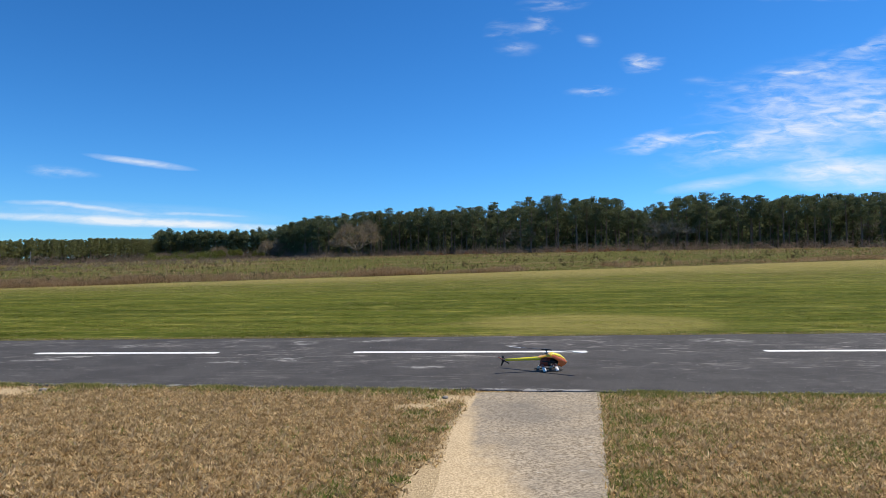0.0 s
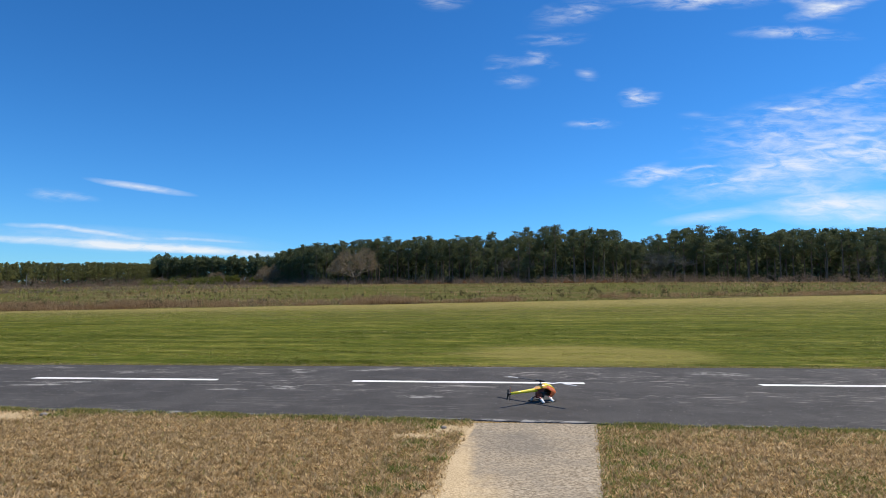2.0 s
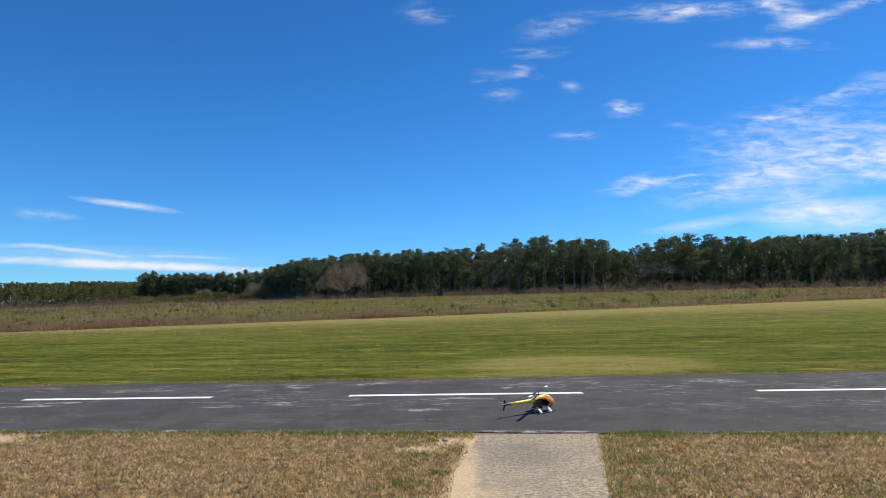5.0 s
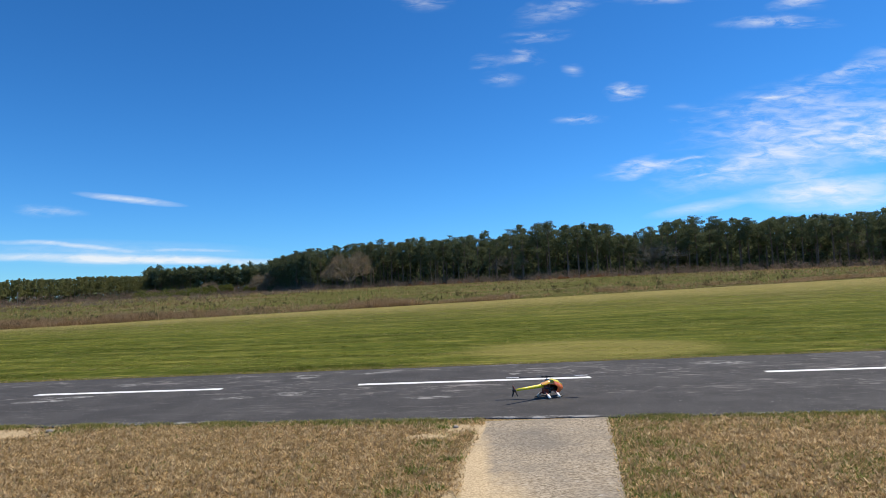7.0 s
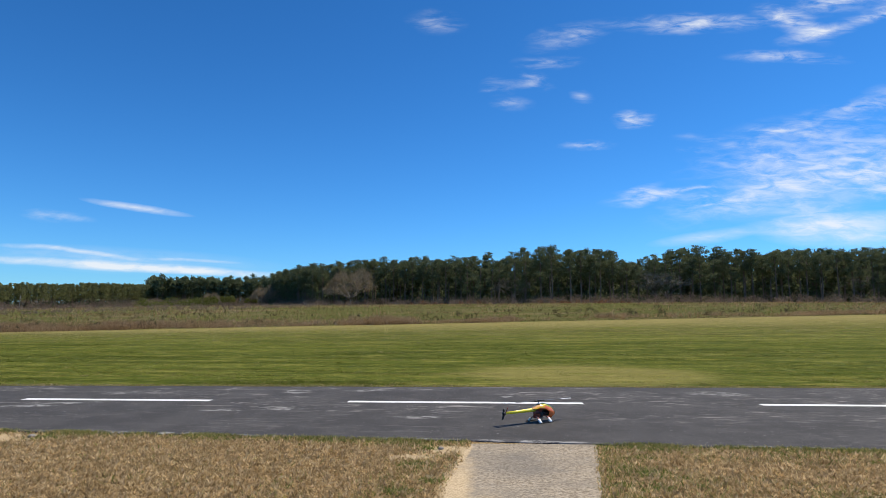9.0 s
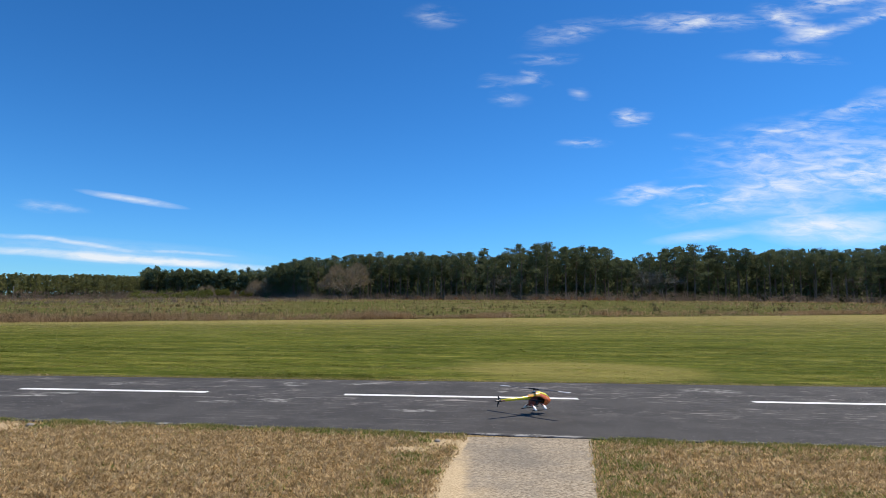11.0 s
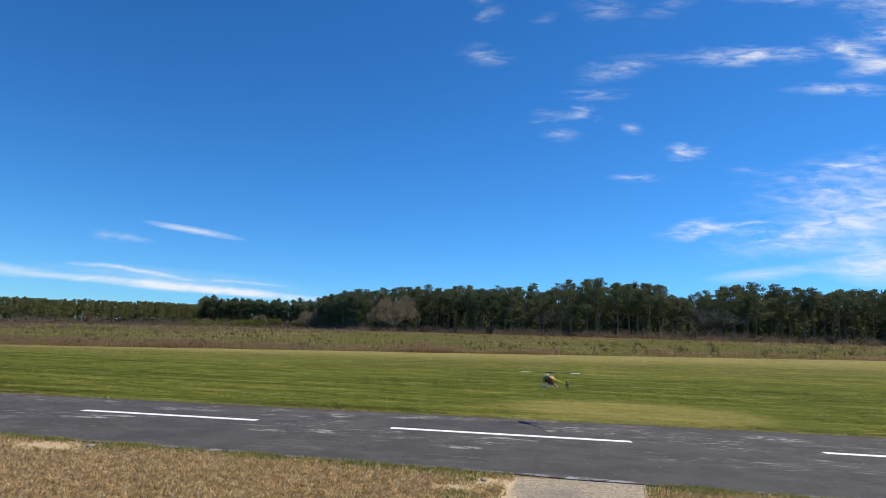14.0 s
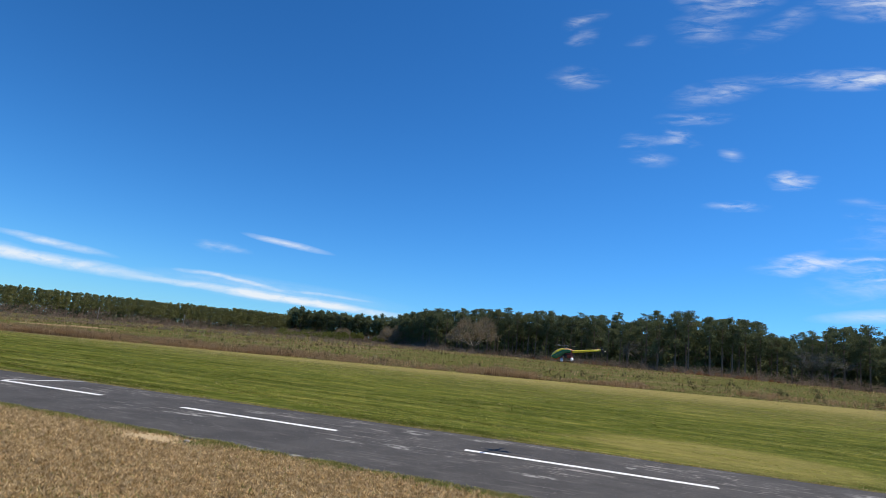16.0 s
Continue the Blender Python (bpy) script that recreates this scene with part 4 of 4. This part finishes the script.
def make_woods():
    pines = [pine(s) for s in range(7)]
    thin = [pine(s + 20, True, True) for s in range(4)]
    tall = [plantation_pine(s + 40) for s in range(5)]
    far = [pine(s + 60, True) for s in range(5)]
    bud = broadleaf(31, 13, M_BUD, "leafless brown budding tree with a round crown", 640)
    grey = broadleaf(47, 16, M_GREYTWIG, "pale grey leafless tree among the pines", 330)
    leafy = broadleaf(52, 9, M_LEAF, "small tree in fresh yellow-green spring leaf", 1500, "spring_tree")
    front = scattered(WOOD, 4.2, 0, 1.6, 1.0)
    second = scattered(WOOD, 4.2, 7, 2.0, 1.0)
    for i, (x, y, z, turn, s) in enumerate(front + second):
        src = pines[(i * 5 + i // 7) % len(pines)]
        t = copy_thing(src, pose(x, y, z, 0, 0, turn))
        t.scale = (s, s, s)
    deep = scattered(WOOD, 3.4, 14, 2.5, 1.0) + scattered(WOOD, 3.4, 22, 3, 1.0) + scattered(WOOD, 3.6, 32, 3, 1.0) + scattered(WOOD, 3.4, 42, 3, 0.95) + scattered(WOOD, 3.4, 54, 3, 0.95)
    joined_wood("pine_wood", thin, deep, "dense dark pines deeper in the wood")
    fronts, backs, mids = [], [], []
    for back in (0, 4, 8, 15, 25):
        bag = fronts if back < 10 else backs
        mids += scattered(MID_WOOD, 3.6, back, 2, 1.10, 0.14)
        for line, size in ((LEFT_WOOD[:3], 0.88), (LEFT_WOOD[2:5], 0.86), (LEFT_WOOD[4:6], 0.92), (LEFT_WOOD[5:], 0.98)):
            bag += scattered(line, 2.6 if back < 10 else 3.0, back, 1.0, size * (1.0 if back < 10 else 0.85), 0.03)
    joined_wood("plantation", tall, fronts, "distant even-topped pine plantation across the field", M_YOUNG)
    joined_wood("far_pines", far, mids, "distant round-topped pines at the corner of the field")
    joined_wood("distant_wood", thin, backs, "dark depth of the distant pine plantation")
    for u, d, s in ((-0.184, 221, 1.55), (-0.335, 322, 1.25), (-0.43, 380, 1.0)):
        t = copy_thing(bud, pose(u * d, d, float(ground_z(u * d, d)) - 0.1, 0, 0, 40 * s))
        t.scale = (s * 0.88, s * 0.88, s * 1.08)
    for u, d, s in ((0.345, 198, 0.98), (0.365, 200, 0.95), (0.10, 208, 0.9), (0.70, 196, 0.85), (-0.33, 330, 0.9)):
        t = copy_thing(grey, pose(u * d, d, float(ground_z(u * d, d)) - 0.1, 0, 0, 300 * s))
        t.scale = (s, s, s)
    for u, d, s in ((-0.40, 360, 1.0), (-0.43, 350, 0.9), (-0.46, 355, 0.7), (-0.36, 350, 0.8)):
        t = copy_thing(leafy, pose(u * d, d, float(ground_z(u * d, d)) - 0.1, 0, 0, 200 * s))
        t.scale = (s, s, s)
    for t in pines + thin + tall + far + [bud, grey, leafy]:
        for c in list(t.children):
            bpy.data.objects.remove(c)
        bpy.data.objects.remove(t)


def make_brush():
    def bushes(points, step, ahead, rad, count, size, lift=0.0):
        tris = []
        for x, y in along(points, step):
            d = math.hypot(x, y)
            k = 1 - (ahead + random.uniform(-4, 4)) / d
            x, y = x * k + random.uniform(-2, 2), y * k
            r = rad * random.uniform(0.3, 1.3)
            tris.append(leaf_tris((x, y, float(ground_z(x, y)) + r * 0.45 + lift), r, count, size, 0.7))
        return np.concatenate(tris)
    stuff("brush", np.concatenate([bushes(WOOD, 1.6, 17, 1.7, 120, 0.14), bushes(WOOD, 1.2, 10, 2.5, 150, 0.15)]), M_BRUSH, "bare grey-brown brush along the wood's edge", "brush")
    stuff("rust_brush", np.concatenate([bushes([(29, 186), (56, 188)], 1.6, 17, 1.1, 55, 0.19), bushes([(-16, 214), (12, 196)], 4.0, 18, 1.0, 50, 0.2)]), M_RUST, "rust-coloured dead brush before the pines", "brush")
    low = [bushes(WOOD, 1.6, -back, rad, 60, 0.6) for back, rad in ((14, 3.0), (20, 5.0), (30, 7.0), (40, 8.0), (48, 9.0), (56, 9.0))]
    low += [bushes(MID_WOOD, 2.0, -back, 5.0, 46, 0.9) for back in (6, 16, 24)] + [bushes(LEFT_WOOD, 3.0, -back, 4.5, 40, 0.9) for back in (5, 14, 24)]
    low += [bushes(WOOD, 2.2, -back, 5.5, 90, 1.0, lift) for back, lift in ((46, 5.0), (50, 3.5), (54, 8.0), (58, 6.5), (60, 10.0))]
    low += [bushes(MID_WOOD, 2.4, -back, 6.0, 50, 1.0, lift) for back, lift in ((28, 2.0), (34, 6.0))]
    stuff("understorey", np.concatenate(low), M_NEEDLE, "dark evergreen undergrowth between the trunks", "brush")
    stuff("ditch_brush", np.concatenate([bushes([(-150, 112), (-92, 110), (-60, 128), (-38, 150)], 0.7, 0, 0.9, 55, 0.11), bushes([(-190, 150), (-120, 165), (-70, 170), (-30, 180)], 0.9, 0, 1.1, 50, 0.14)]), M_BRUSH, "purplish brown brush along the ditches of the field", "brush")
    stuff("far_brush", bushes(MID_WOOD + [(-104, 330)], 1.2, 25, 4.2, 90, 0.34), M_BRUSH, "brown brush before the distant trees", "brush")
    stuff("olive_brush", bushes([(-196, 352), (-172, 350), (-148, 352)], 1.6, 6, 4.2, 110, 0.45), M_LEAF, "olive-green shrubs before the distant trees", "shrub")
    stuff("left_brush", bushes(LEFT_WOOD, 1.5, 14, 4.0, 90, 0.32), M_BRUSH, "brown brush before the plantation", "brush")


def make_stones():
    """Small grey stones at the runway's edge."""
    for x, y, r in STONES:
        bm = bmesh.new()
        bmesh.ops.create_icosphere(bm, subdivisions=2, radius=r)
        for v in bm.verts:
            v.co *= 1 + 0.18 * noise.noise(v.co * 14 + Vector((x, y, 0)))
            v.co.z = v.co.z * 0.55
        ob = part("stone", bm, M_STONE, None)
        ob.matrix_basis = pose(x, y, r * 0.25, 0, 0, 40 * x)
        tagged(ob, "small grey stone in sandy bare ground", "stone", "stones at the runway edge")


STONES = [(0.24, 5.95, 0.035), (-4.78, 6.36, 0.05)]


def make_pole():
    """Two bare poles in front of the plantation."""
    for u, y, h in ((-0.771, 280, 6.4), (-0.978, 235, 6.0)):
        x = u * y
        pole = new("utility_pole")
        pole.matrix_basis = pose(x, y, float(ground_z(x, y)))
        part("post", tube_bm([(0, 0, -0.3), (0, 0, h - 0.4), (0, 0, h)], [0.17, 0.14, 0.13], 8), M_POLE, pole)
        part("cap", tube_bm([(0, 0, h), (0, 0, h + 0.12)], [0.16, 0.03], 8), M_POLE, pole)
        tagged(pole, "weathered wooden pole standing before the plantation", "pole", "poles before the plantation")


# ---- the model helicopter ----
def canopy_ring(x):
    """Half width, floor and roof of the canopy at x ahead of the mast."""
    t = np.clip((x + 0.11) / 0.38, 0, 1)
    w = 0.062 * math.sqrt(max(0, 1 - ((t - 0.45) / 0.56) ** 2)) + 0.002
    roof = float(np.interp(t, [0, 0.25, 0.5, 0.75, 0.92, 1], [0.205, 0.245, 0.255, 0.225, 0.175, 0.125]))
    floor = float(np.interp(t, [0, 0.3, 0.45, 0.6, 0.8, 0.95, 1], [0.165, 0.150, 0.135, 0.085, 0.055, 0.085, 0.115]))
    return w, floor, roof


def canopy_shell(a0, a1, grow=0.0, x0=-0.11, x1=0.27):
    """A strip of the canopy between two angles round it (0: the heli's left, 90: roof, 180: right)."""
    bm = bmesh.new()
    rows = []
    for i in range(25):
        x = x0 + (x1 - x0) * i / 24
        w, lo, hi = canopy_ring(x)
        ring = []
        for k in range(11):
            a = radians(a0 + (a1 - a0) * k / 10)
            c, s = math.cos(a), math.sin(a)
            ring.append(bm.verts.new((x, c * (w + grow), (lo + hi) / 2 + s * ((hi - lo) / 2 + grow))))
        rows.append(ring)
    for p, q in zip(rows, rows[1:]):
        for k in range(10):
            bm.faces.new((p[k], q[k], q[k + 1], p[k + 1]))
    bmesh.ops.recalc_face_normals(bm, faces=bm.faces[:])
    bmesh.ops.solidify(bm, geom=bm.faces[:], thickness=0.003)
    for v in bm.verts:
        v.co = (v.co.x * 1.13, v.co.y * 1.12, 0.258 - (0.258 - v.co.z) * 1.08)
    return bm


def blade_bm(r0, r1, chord, thick=0.006):
    """One rotor blade along +x, with a rounded section and a raked tip."""
    bm = bmesh.new()
    rows = []
    for i in range(9):
        t = i / 8
        x = r0 + (r1 - r0) * t
        c = chord * (1 if t < 0.97 else 0.8)
        rows.append([bm.verts.new((x, c * q, thick * w)) for q, w in ((0.35, 0), (0.2, 0.5), (-0.2, 0.45), (-0.65, 0), (-0.2, -0.3), (0.2, -0.4))])
    for a, b in zip(rows, rows[1:]):
        for k in range(6):
            bm.faces.new((a[k], b[k], b[(k + 1) % 6], a[(k + 1) % 6]))
    bm.faces.new(rows[0][::-1])
    bm.faces.new(rows[-1])
    bmesh.ops.recalc_face_normals(bm, faces=bm.faces[:])
    return bm


def turned(bm, deg, axis="Z", move=(0, 0, 0)):
    bmesh.ops.transform(bm, matrix=Matrix.Translation(move) @ Matrix.Rotation(radians(deg), 4, axis), verts=bm.verts)
    return bm


ROTOR_R = 0.585


def make_helicopter():
    heli = new("model_helicopter")
    tagged(heli, "electric model helicopter with yellow boom and red, green and yellow canopy", "helicopter")
    part("canopy_roof", canopy_shell(30, 145, 0.001, 0.03, 0.27), M_YELLOW, heli, "glossy yellow canopy roof")
    part("canopy_back", canopy_shell(30, 150, 0.001, -0.12, 0.03), M_PEACH, heli, "pale orange rear of the canopy")
    part("canopy_side", canopy_shell(146, 190, 0, -0.02, 0.14), M_RED, heli, "orange-red canopy flank")
    part("canopy_front", canopy_shell(146, 262, 0, 0.13, 0.27), M_RED, heli, "orange-red front of the canopy")
    part("canopy_stripe", canopy_shell(140, 172, 0.0015, -0.10, 0.05), M_AMBER, heli, "amber canopy stripe")
    part("canopy_side", canopy_shell(-50, 32, 0, -0.06), M_GREENP, heli, "dark green canopy flank")
    nose = tube_bm([(0.297, 0, 0.108), (0.307, 0, 0.109), (0.311, 0, 0.109)], [0.018, 0.011, 0.002], 10)
    part("nose_cap", nose, M_YELLOW, heli)
    part("main_frame", box_bm(-0.095, 0.05, -0.022, 0.022, 0.060, 0.190, 0.006), M_FRAME, heli, "red-brown side frames under the canopy")
    part("battery", box_bm(0.03, 0.19, -0.024, 0.024, 0.095, 0.145, 0.008), M_CARBON, heli)
    part("motor", tube_bm([(0.03, 0, 0.06), (0.03, 0, 0.12)], 0.032, 14), M_CARBON, heli)
    part("main_gear", tube_bm([(-0.02, 0, 0.125), (-0.02, 0, 0.135)], 0.06, 20), M_CARBON, heli)
    boom = tube_bm([(-0.09, 0, 0.176), (-0.14, 0, 0.175), (-0.40, 0, 0.174), (-0.63, 0, 0.173)], [0.030, 0.027, 0.021, 0.016], 12)
    part("tail_boom", boom, M_YELLOW, heli, "bright yellow tail boom")
    part("tail_case", box_bm(-0.665, -0.615, -0.016, 0.016, 0.157, 0.190, 0.005), M_CARBON, heli)
    bm = bmesh.new()
    prof = [(-0.610, 0.184), (-0.640, 0.232), (-0.658, 0.232), (-0.657, 0.162), (-0.678, 0.095), (-0.662, 0.092), (-0.622, 0.160)]
    for s in (0.006, 0.010):
        bm.faces.new([bm.verts.new((x, s, z)) for x, z in prof])
    bmesh.ops.bridge_loops(bm, edges=[e for e in bm.edges])
    bmesh.ops.recalc_face_normals(bm, faces=bm.faces[:])
    part("tail_fin", bm, M_CARBON, heli, "black carbon tail fin", smooth=False)
    for x in (0.115, -0.075):
        for name, pts, mat, label in (
                ("strut", [(-0.078, 0.052), (-0.055, 0.068), (-0.02, 0.082), (0.02, 0.082), (0.055, 0.068), (0.078, 0.052)], M_STRUT, "reddish bowed landing strut"),
                ("foot", [(-0.124, 0.006), (-0.112, 0.020), (-0.095, 0.038), (-0.076, 0.054)], M_WHITE, "white landing foot"),
                ("foot", [(0.124, 0.006), (0.112, 0.020), (0.095, 0.038), (0.076, 0.054)], M_WHITE, "white landing foot")):
            bm = tube_bm([(0, q, z) for q, z in pts], 0.010 if name == "strut" else 0.013, 8)
            bmesh.ops.scale(bm, vec=(2.0, 1, 1), verts=bm.verts)
            bmesh.ops.translate(bm, vec=(x, 0, 0), verts=bm.verts)
            part(name, bm, mat, heli, label)
    for y in (-0.118, 0.118):
        pts = [(-0.14, y, 0.008), (0.13, y, 0.008), (0.18, y, 0.016), (0.20, y, 0.030)]
        part("skid", tube_bm(pts, 0.007, 8), M_CARBON, heli, "thin dark skid tube")
    part("mast", tube_bm([(0, 0, 0.18), (0, 0, 0.292)], 0.007, 10), M_STEEL, heli)
    part("swashplate", tube_bm([(0, 0, 0.238), (0, 0, 0.252)], 0.030, 16), M_CARBON, heli)
    for q in (35, 155, 275):
        c, s = math.cos(radians(q)) * 0.026, math.sin(radians(q)) * 0.026
        part("linkage", tube_bm([(c, s, 0.19), (c, s, 0.245)], 0.0025, 6), M_STEEL, heli)
    rotor = part("main_rotor", tube_bm([(0, 0, -0.016), (0, 0, -0.010), (0, 0, 0.012), (0, 0, 0.016)], [0.012, 0.020, 0.020, 0.010], 12), M_CARBON, heli, "black rotor head")
    for turn in (0, 180):
        part("blade_grip", turned(box_bm(0.015, 0.085, -0.012, 0.012, -0.009, 0.009, 0.004), turn), M_CARBON, rotor)
        part("rotor_blade", turned(blade_bm(0.075, 0.40, 0.048), turn), M_CARBON, rotor, "dark inner part of the rotor blade")
        part("blade_tip", turned(blade_bm(0.40, ROTOR_R, 0.048), turn), M_WHITE, rotor, "white outer rotor blade")
    tail = part("tail_rotor", tube_bm([(0, -0.012, 0), (0, 0.010, 0)], 0.009, 10), M_CARBON, heli)
    for turn in (0, 180):
        bm = turned(blade_bm(0.012, 0.090, 0.016, 0.003), 90, "X")
        part("tail_blade", turned(bm, turn, "Y"), M_TAILRED if turn else M_CARBON, tail, "tail rotor blade")
    rotor.matrix_basis = pose(0, 0, 0.292)
    tail.matrix_basis = pose(-0.642, -0.026, 0.173)
    return heli, rotor, tail


# seconds, place of the skids' middle, heading (0: nose along +x, positive turns left), nose-up pitch, roll to its right
FLIGHT = [
    (0, 1.630, 7.580, 0.016, 14, 0, 0),
    (0.5, 1.610, 7.580, 0.016, 30, 0, 0),
    (1, 1.590, 7.580, 0.016, 31, 0, 0),
    (1.5, 1.570, 7.580, 0.016, 41, 0, 0),
    (2, 1.580, 7.580, 0.016, 40, 0, 0),
    (2.5, 1.577, 7.580, 0.016, 37, 0, 0),
    (3, 1.573, 7.580, 0.016, 37, 0, 0),
    (3.5, 1.570, 7.580, 0.016, 37, 0, 0),
    (4, 1.567, 7.580, 0.016, 36, 0, 0),
    (6.5, 1.550, 7.580, 0.016, 38, 0, 0),
    (7, 1.555, 7.580, 0.016, 37, 0, 0),
    (7.5, 1.560, 7.580, 0.016, 37, 0, 0),
    (8, 1.565, 7.580, 0.016, 41, 0, 0),
    (8.5, 1.570, 7.580, 0.016, 37, 0, 0),
    (10.9, 1.600, 7.650, 0.016, 34, 0, 0),
    (11, 1.601, 7.751, 0.084, 33, 0.5, 0),
    (11.5, 1.707, 8.527, 0.278, 33, 0, 0),
    (12, 1.767, 9.017, 0.425, 37, 2, 0),
    (12.5, 1.845, 9.839, 0.493, 42, 4, 0),
    (13, 1.873, 10.515, 0.516, 60, 6, -2),
    (13.5, 1.741, 11.124, 0.522, 92, 20, -3),
    (14, 1.409, 11.225, 0.705, 114, 6, -3),
    (14.5, 1.074, 11.115, 1.197, 172, 3, 0),
    (15, 0.813, 10.980, 1.672, 180, 0, 0),
    (15.5, 0.528, 10.726, 1.760, 181, -6, 0),
    (16, 0.148, 10.412, 1.717, 182, -9, 0),
]
# seconds and the way in which one main blade points, in degrees round the plan
BLADE = [(0, -32), (0.5, 18), (1, 25), (1.5, 88), (2, -43), (2.5, -50), (3, 95), (3.5, -50), (4, -58), (6.5, 80), (7, 2), (7.5, 36), (8, 22),
         (8.5, -42), (11, -38), (11.5, 58), (12, -10), (12.5, -60), (13, 62), (13.5, 35), (14, 2), (14.5, 4), (15, 0), (15.5, 20), (16, 75)]


def motions():
    rows = []
    for t, x, y, z, heading, pitch, roll in FLIGHT:
        rows.append((t, Matrix.Translation((x, y, z)) @ Matrix.Rotation(radians(heading), 4, "Z") @ Matrix.Rotation(radians(-pitch), 4, "Y") @ Matrix.Rotation(radians(roll), 4, "X")))
    walk(heli, rows)
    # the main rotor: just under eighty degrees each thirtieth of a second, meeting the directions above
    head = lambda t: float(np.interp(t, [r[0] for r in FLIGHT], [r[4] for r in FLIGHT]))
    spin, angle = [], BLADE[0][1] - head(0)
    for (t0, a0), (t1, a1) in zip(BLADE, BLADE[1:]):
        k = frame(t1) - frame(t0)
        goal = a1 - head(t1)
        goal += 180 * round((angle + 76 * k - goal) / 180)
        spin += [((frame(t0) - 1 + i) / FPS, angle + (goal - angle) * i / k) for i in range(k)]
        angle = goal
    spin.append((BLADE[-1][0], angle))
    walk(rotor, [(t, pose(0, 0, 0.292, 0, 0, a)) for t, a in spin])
    walk(tail_rotor, [(i / FPS, pose(-0.642, -0.026, 0.173, 0, 67 * i + 30, 0)) for i in range(481)])


make_ground()
make_runway()
make_walk()
make_grass()
make_weeds()
make_woods()
make_brush()
make_pole()
make_stones()
heli, rotor, tail_rotor = make_helicopter()
motions()
